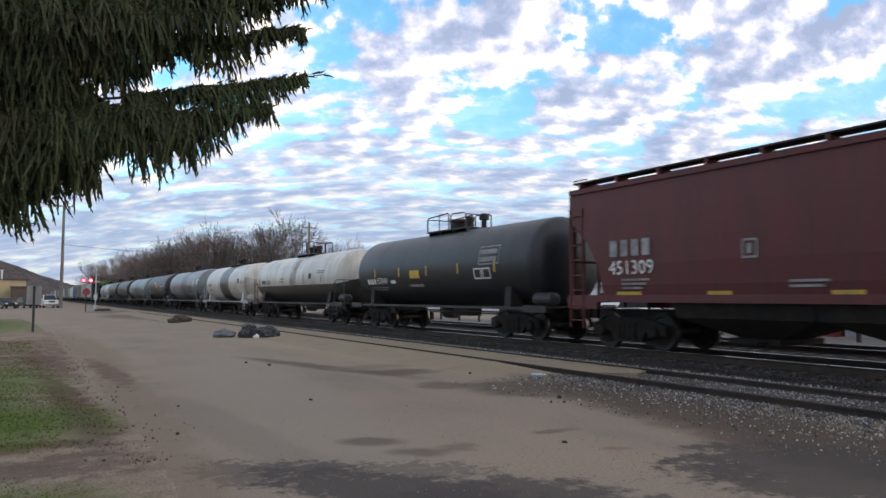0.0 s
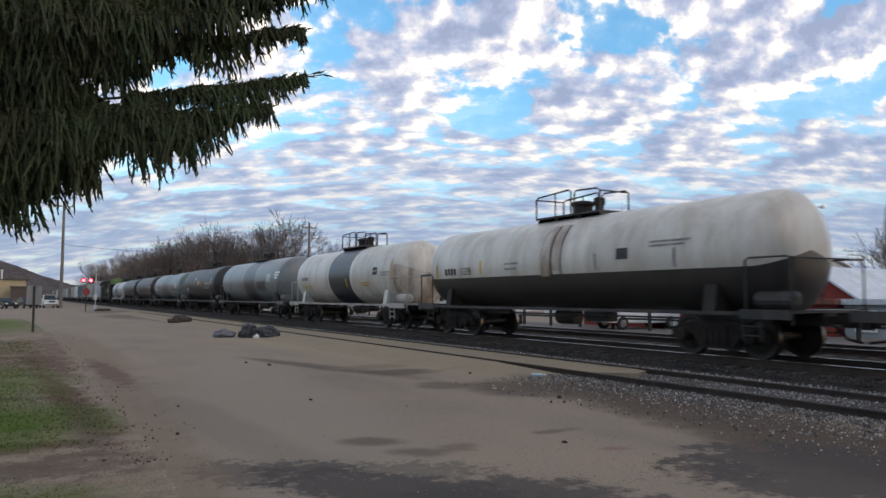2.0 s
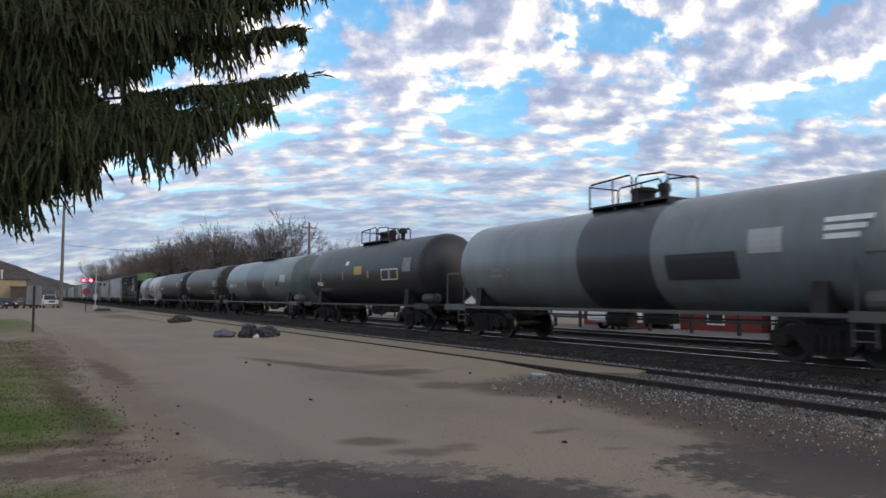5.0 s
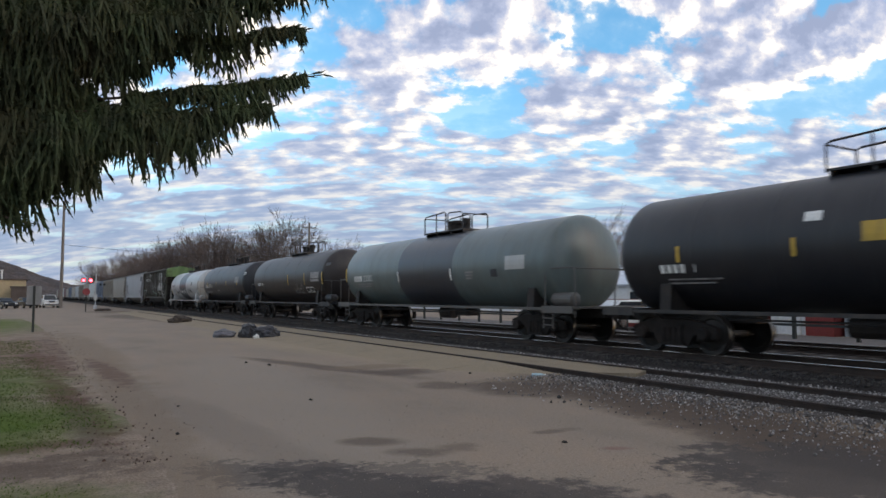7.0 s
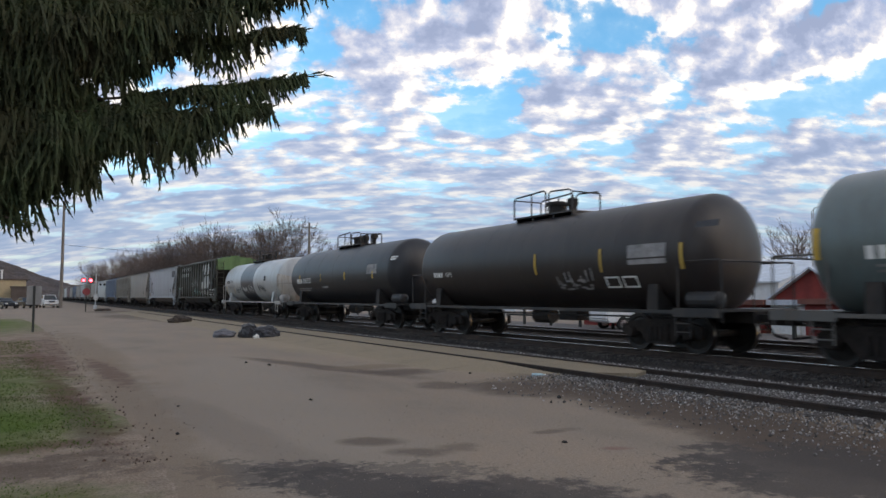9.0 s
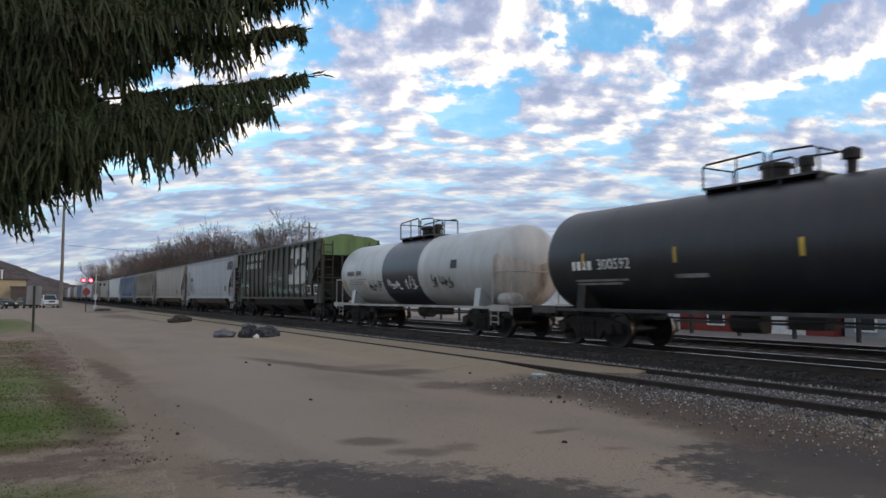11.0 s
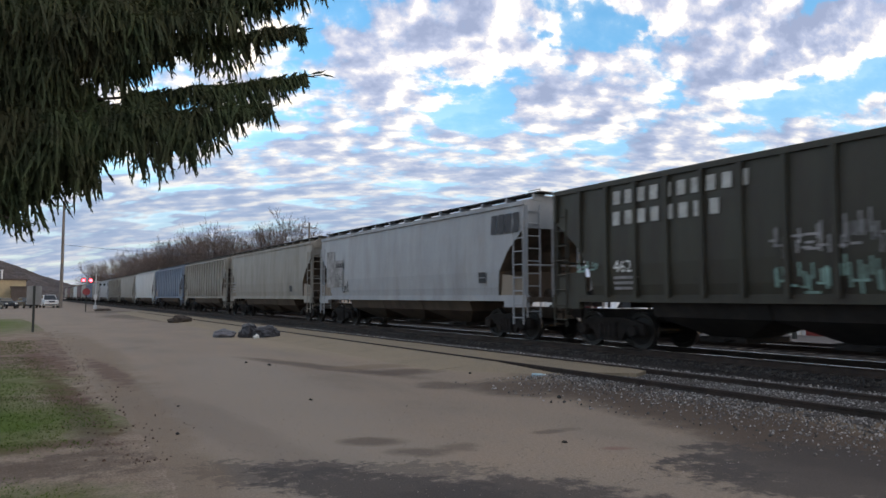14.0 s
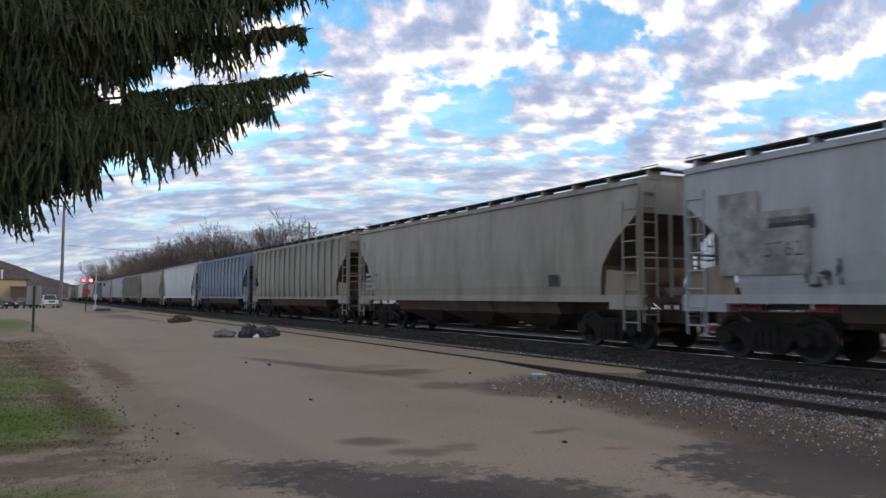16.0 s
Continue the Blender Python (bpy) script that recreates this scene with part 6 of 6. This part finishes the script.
def vehicle(name, label, x, y, rz, paint_, tall, category):
    """A parked car or pickup; its front looks along -y before turning."""
    v = thing(name, label, category, "parked vehicles", at=pose(x, y, 0, 0, 0, rz))
    h, w = (1.85, 0.95) if tall else (1.45, 0.88)
    hood = 1.12 if tall else 0.92
    bm = bmesh.new()
    prism(bm, [(-2.3, 0.4), (-2.35, 0.7), (-2.25, hood - 0.08), (-1.0, hood), (2.3, hood + 0.02), (2.35, 0.5), (2.2, 0.35), (-2.1, 0.3)], "x", -w, w)
    bmesh.ops.bevel(bm, geom=bm.edges[:], offset=0.06, segments=2, affect="EDGES")
    body = part("body", bm, paint_, v, smooth=False)
    bm = bmesh.new()
    back = 0.9 if tall else 1.9
    lo = [(-w + 0.05, -1.05), (w - 0.05, -1.05), (w - 0.05, back), (-w + 0.05, back)]
    hi = [(-w + 0.22, -0.35), (w - 0.22, -0.35), (w - 0.22, back - 0.45), (-w + 0.22, back - 0.45)]
    a = [bm.verts.new((px, py, hood - 0.02)) for px, py in lo]
    b = [bm.verts.new((px, py, h)) for px, py in hi]
    bm.faces.new(b), bm.faces.new(a[::-1])
    for k in range(4):
        bm.faces.new((a[k], a[(k + 1) % 4], b[(k + 1) % 4], b[k]))
    cab = part("cab", bm, paint_, v)
    bm = bmesh.new()
    c0, c1, c2, c3 = Vector((-w + 0.12, -1.03, hood + 0.03)), Vector((w - 0.12, -1.03, hood + 0.03)), Vector((w - 0.28, -0.40, h - 0.06)), Vector((-w + 0.28, -0.40, h - 0.06))
    off = Vector((0, -0.03, 0.02))
    v0 = [bm.verts.new(c + off) for c in (c0, c1, c2, c3)]
    v1 = [bm.verts.new(c - off * 0.3) for c in (c0, c1, c2, c3)]
    bm.faces.new(v0), bm.faces.new(v1[::-1])
    for k in range(4):
        bm.faces.new((v0[k], v0[(k + 1) % 4], v1[(k + 1) % 4], v1[k]))
    part("windscreen", bm, M["glass"], cab)
    for sg in (-1, 1):
        bm = bmesh.new()
        prism(bm, [(-0.85, hood + 0.03), (back - 0.12, hood + 0.03), (back - 0.5, h - 0.08), (-0.35, h - 0.08)], "x", sg * (w - 0.145), sg * (w - 0.10))
        part("side_window", bm, M["glass"], cab)
        bm = bmesh.new()
        box(bm, *sorted((sg * (w - 0.45), sg * (w - 0.1))), -2.36, -2.2, hood - 0.32, hood - 0.14)
        part("headlight", bm, M["lamp_glass"], body)
        for yy in (-1.45, 1.4):
            bm = bmesh.new()
            r = 0.39 if tall else 0.32
            lathe(bm, [(-0.11, r - 0.06), (-0.09, r), (0.09, r), (0.11, r - 0.06)], (sg * (w - 0.08), yy, r), "x", 20)
            tyre = part("wheel", bm, M["tyre"], v)
            bm = bmesh.new()
            lathe(bm, [(-0.12, 0.05), (-0.115, r * 0.6), (0.115, r * 0.6), (0.12, 0.05)], (sg * (w - 0.08), yy, r), "x", 14)
            part("rim", bm, M["chrome"], tyre)
    bm = bmesh.new()
    box(bm, -0.4, 0.4, -2.38, -2.3, hood - 0.34, hood - 0.12)
    part("grille", bm, M["glass"], body)
    bm = bmesh.new()
    box(bm, -w + 0.05, w - 0.05, -2.42, -2.28, 0.42, 0.6)
    part("bumper", bm, M["chrome"] if tall else paint_, body)
    return v


vehicle("pickup_truck", "white pickup truck parked near the crossing", 3.0, 117, 8, M["white_car"], True, "pickup")
vehicle("parked_car", "dark sedan parked beside the tan building", -2.4, 112.5, 22, M["dark_car"], False, "car")
vehicle("parked_car", "dark sedan parked next to the pickup", 0.3, 114.5, 15, M["dark_car"], False, "car")
vehicle("parked_car", "white car parked beside the red shed", 26.6, 25.6, 80, M["white_car"], False, "car")

# ---- posts, signals, wires ----
M["pole_wood"] = material("weathered_pole_wood", (0.16, 0.14, 0.125), 0.9, 0, 0.2, 2, 30, 0.3, stretch=(1, 1, 0.15))
M["galvanised"] = material("galvanised_steel", (0.42, 0.43, 0.44), 0.5, 0.3, 0.15, 3, 30, 0.05)
M["sign_back"] = material("dull_sign_back", (0.20, 0.20, 0.20), 0.6, 0.2, 0.15, 3, 30, 0.05)
M["sign_red"] = material("red_sign_face", (0.2, 0.03, 0.035), 0.5, 0, 0.1, 3, 30, 0)
M["red_lamp"] = material("lit_red_lens", (0.6, 0.03, 0.03), 0.3, 0, 0.0, 3, 30, 0, glow=(1.0, 0.05, 0.07, 14.0))


def utility_pole(x, y, h, label, arms=True):
    p = thing("utility_pole", label, "utility pole", at=Matrix.Translation((x, y, 0)))
    bm = bmesh.new()
    tube(bm, [(0, 0, 0), (0.02, 0, h / 2), (0, 0, h)], 0.26, 10, 0.16)
    part("pole", bm, M["pole_wood"], p)
    if arms:
        bm = bmesh.new()
        box(bm, -1.2, 1.2, -0.08, 0.08, h - 0.9, h - 0.75)
        part("crossarm", bm, M["pole_wood"], p)
        for k in (-1.05, -0.4, 0.4, 1.05):
            bm = bmesh.new()
            lathe(bm, [(h - 0.75, 0.03), (h - 0.7, 0.06), (h - 0.62, 0.06), (h - 0.58, 0.03)], (k, 0, 0), "z", 8)
            part("insulator", bm, M["dark_post"], p)
    return p


utility_pole(4.43, 114.9, 15.5, "tall weathered wooden utility pole with crossarm")
utility_pole(38.0, 104.9, 13.2, "wooden utility pole behind the train")
bm = bmesh.new()
for z0, z1 in ((9.1, 8.0),):
    pts = []
    for k in range(13):
        w = k / 12
        pts.append((4.43 + (38.0 - 4.43) * w, 114.9 + (104.9 - 114.9) * w, z0 + (z1 - z0) * w - 2.4 * w * (1 - w)))
    tube(bm, pts, 0.022, 4)
tagged(part("overhead_wire", bm, M["dark_post"]), "sagging black overhead wire between poles", "wire")

def crossing_signal(x, y):
    s = thing("crossing_signal", "railway crossing signal with lit red flashing lamps", "crossing signal", at=pose(x, y, 0, 0, 0, -4))
    bm = bmesh.new()
    tube(bm, [(0, 0, 0), (0, 0, 5.9)], 0.07, 10)
    lathe(bm, [(0, 0.22), (0.5, 0.2), (0.55, 0.1)], (0, 0, 0), "z", 10)
    mast = part("mast", bm, M["galvanised"], s)
    bm = bmesh.new()
    box(bm, -0.22, 0.22, -0.2, 0.2, 1.2, 1.9)
    part("relay_box", bm, M["galvanised"], s)
    bm = bmesh.new()
    tube(bm, [(-1.7, 0, 3.55), (0.5, 0, 3.55)], 0.05, 8)
    part("lamp_arm", bm, M["galvanised"], s)
    for u in (-1.45, -0.6):
        bm = bmesh.new()
        lathe(bm, [(-0.10, 0.34), (-0.08, 0.34), (-0.06, 0.18), (0.15, 0.15)], (u, 0, 3.75), "y", 20)
        disc = part("backing_disc", bm, M["dark_post"], s)
        bm = bmesh.new()
        lathe(bm, [(-0.16, 0.06), (-0.15, 0.2), (-0.09, 0.21)], (u, 0, 3.75), "y", 18)
        part("red_lens", bm, M["red_lamp"], disc, "lit red lens")
        bm = bmesh.new()
        prism(bm, [(u + 0.2 * math.cos(a), 3.75 + 0.2 * math.sin(a)) for a in [radians(20 + 14 * k) for k in range(11)]]
              + [(u + 0.18 * math.cos(a), 3.75 + 0.18 * math.sin(a)) for a in [radians(160 - 14 * k) for k in range(11)]], "y", -0.45, -0.1)
        part("hood", bm, M["dark_post"], disc)
    for u in (0.55, 1.0):
        bm = bmesh.new()
        lathe(bm, [(-0.1, 0.16), (0.15, 0.16)], (u, 0, 3.2), "y", 14)
        part("side_lamp", bm, M["dark_post"], s)
    for t in (-45, 45):
        bm = bmesh.new()
        c, q = math.cos(radians(t)), math.sin(radians(t))
        prism(bm, [(c * a - q * b, 4.75 + q * a + c * b) for a, b in ((-0.6, -0.11), (0.6, -0.11), (0.6, 0.11), (-0.6, 0.11))], "y", -0.09 - (0.01 if t > 0 else 0), -0.07 - (0.01 if t > 0 else 0))
        part("crossbuck_blade", bm, M["sign_back"], mast)
    return s


crossing_signal(7.95, 102.5)


def post_sign(name, label, x, y, z0, z1, w, face, octagon=False, rz=0, post_mat="dark_post", wp=0.05):
    s = thing(name, label, "sign", at=pose(x, y, 0, 0, 0, rz))
    bm = bmesh.new()
    box(bm, -wp, wp, -0.03, 0.03, 0, z1)
    part("post", bm, M[post_mat], s)
    bm = bmesh.new()
    if octagon:
        r = (z1 - z0) / 2
        prism(bm, [(r * 1.05 * math.cos(radians(22.5 + 45 * k)), (z0 + z1) / 2 + r * 1.05 * math.sin(radians(22.5 + 45 * k))) for k in range(8)], "y", -0.05, -0.032)
    else:
        prism(bm, [(-w / 2, z0), (w / 2, z0), (w / 2, z1), (-w / 2, z1)], "y", 0.032, 0.045)
    part("panel", bm, M[face], s)
    return s


post_sign("road_sign", "grey back of a road sign on a dark post", 0.36, 37.2, 1.25, 2.1, 0.6, "sign_back", rz=-2)
post_sign("stop_sign", "red octagonal sign on a post at the crossing", 5.6, 83.8, 1.75, 2.5, 0.7, "sign_red", octagon=True)


def street_lamp(x, y, h):
    """A lattice mast with a short arm and a lamp head."""
    s = thing("street_lamp", "grey lattice lamp post beyond the tracks", "street lamp", at=Matrix.Translation((x, y, 0)))
    bm = bmesh.new()
    for k in range(3):
        a = 2.094 * k
        tube(bm, [(0.16 * math.cos(a), 0.16 * math.sin(a), 0), (0.07 * math.cos(a), 0.07 * math.sin(a), h)], 0.025, 5)
        for j in range(12):
            b, z = 2.094 * (k + 1), h * j / 12
            r = 0.16 - 0.09 * j / 12
            tube(bm, [(r * math.cos(a), r * math.sin(a), z), (r * math.cos(b), r * math.sin(b), z + h / 12)], 0.012, 4)
    part("mast", bm, M["galvanised"], s)
    bm = bmesh.new()
    tube(bm, [(0, 0, h), (0, -0.1, h + 0.15), (0, -0.5, h + 0.2)], 0.03, 6)
    part("arm", bm, M["galvanised"], s)
    bm = bmesh.new()
    lathe(bm, [(-0.1, 0.16), (0.0, 0.14), (0.1, 0.06)], (0, -0.6, h + 0.18), "z", 12)
    part("lamp_head", bm, M["trim"], s)


street_lamp(40, 24.3, 6.7)


# ---- small things on the ground ----
def lump(name, label, category, x, y, rx, ry, h, rz, mat, seed, rough=0.35, parts=()):
    bm = bmesh.new()
    bmesh.ops.create_icosphere(bm, subdivisions=4, radius=1)
    for v in bm.verts:
        p = v.co.copy()
        k = 1 + rough * noise.noise(p * 1.3 + Vector((seed, 0, 0))) + rough * 0.4 * noise.noise(p * 4 + Vector((0, seed, 0))) + rough * 0.12 * noise.noise(p * 11)
        v.co = Vector((p.x * rx * k, p.y * ry * k, max(0.0, p.z * k * 0.6 + 0.35) * h))
    ob = part(name, bm, mat, smooth=False)
    ob.matrix_world = pose(x, y, 0, 0, 0, rz)
    return tagged(ob, label, category)


M["bag_black"] = material("creased_black_plastic", (0.018, 0.018, 0.022), 0.35, 0, 0.3, 6, 30, 0.6, (0.06, 0.06, 0.07), 0.5, second_scale=5)
M["bag_grey"] = material("dusty_grey_tarp", (0.11, 0.11, 0.125), 0.6, 0, 0.3, 5, 30, 0.5)
M["dirt_heap"] = material("dark_dirt_heap", (0.05, 0.038, 0.03), 0.95, 0, 0.4, 4, 25, 0.8)
M["white_scrap"] = material("white_paper_scrap", (0.6, 0.6, 0.58), 0.7, 0, 0.1, 5, 30, 0)
lump("rubbish_bag", "dusty grey bag lying flat on the gravel", "bag", 6.85, 28.6, 0.46, 0.25, 0.34, -33, M["bag_grey"], 1.0, 0.25)
lump("rubbish_bag", "creased black plastic rubbish bag slumped upright", "bag", 7.65, 28.0, 0.36, 0.3, 0.62, -20, M["bag_black"], 2.3)
lump("rubbish_bag", "creased black plastic rubbish bag lying on its side", "bag", 8.25, 27.6, 0.5, 0.3, 0.48, -33, M["bag_black"], 5.1)
lump("paper_scrap", "crumpled white paper scrap beside the bags", "litter", 7.75, 27.1, 0.12, 0.08, 0.16, 20, M["white_scrap"], 3.3, 0.6)
lump("dirt_heap", "low heap of dark dirt on the road edge", "dirt heap", 8.3, 46.0, 0.62, 0.5, 0.46, 10, M["dirt_heap"], 7.7)
lump("dirt_heap", "flat pile of dark ballast dirt near the crossing", "dirt heap", 7.6, 88.0, 0.9, 0.6, 0.3, 10, M["dirt_heap"], 9.2)


def bottle(x, y, rz):
    b = thing("plastic_bottle", "crushed pale blue plastic bottle lying on the dirt", "bottle", at=pose(x, y, 0.035, 0, 0, rz))
    bm = bmesh.new()
    lathe(bm, [(-0.13, 0.02), (-0.12, 0.034), (0.02, 0.032), (0.07, 0.03), (0.11, 0.014), (0.13, 0.014)], (0, 0, 0), "x", 14)
    part("body", bm, M["bottle"], b, smooth=True)
    bm = bmesh.new()
    lathe(bm, [(0.13, 0.017), (0.155, 0.017)], (0, 0, 0), "x", 12)
    part("cap", bm, M["white_scrap"], b)


M["bottle"] = material("pale_blue_plastic", (0.35, 0.48, 0.55), 0.25, 0, 0.1, 5, 30, 0)
bottle(9.0, 11.35, -35)
rnd = random.Random(61)
for (x, y, r) in [(4.7, 17.3, 0.045), (5.0, 16.4, 0.05), (3.9, 10.6, 0.03), (8.1, 12.5, 0.04), (7.4, 8.8, 0.05), (5.2, 6.1, 0.03), (1.6, 8.8, 0.03), (2.0, 11.0, 0.025)]:
    lump("stone", "small dark stone on the packed gravel", "stone", x, y, r, r * 0.7, r * 0.9, rnd.uniform(0, 180), M["stone_dark"], x)

# fallen leaves and chips along the verge
spots = [(1.0 + rnd.gauss(0, 0.28), 7.4 + 30 * rnd.random() ** 1.2, 0.01, rnd.choice((0.005, 0.008, 0.012, 0.018))) for _ in range(650)]
lumps("fallen_leaves", "brown fallen leaves and chips along the verge", "leaves", material("dead_leaf", (0.075, 0.045, 0.032), 0.9, 0, 0.4, 5, 30, 0), spots, 62)
# ---- what moves ----
motions()
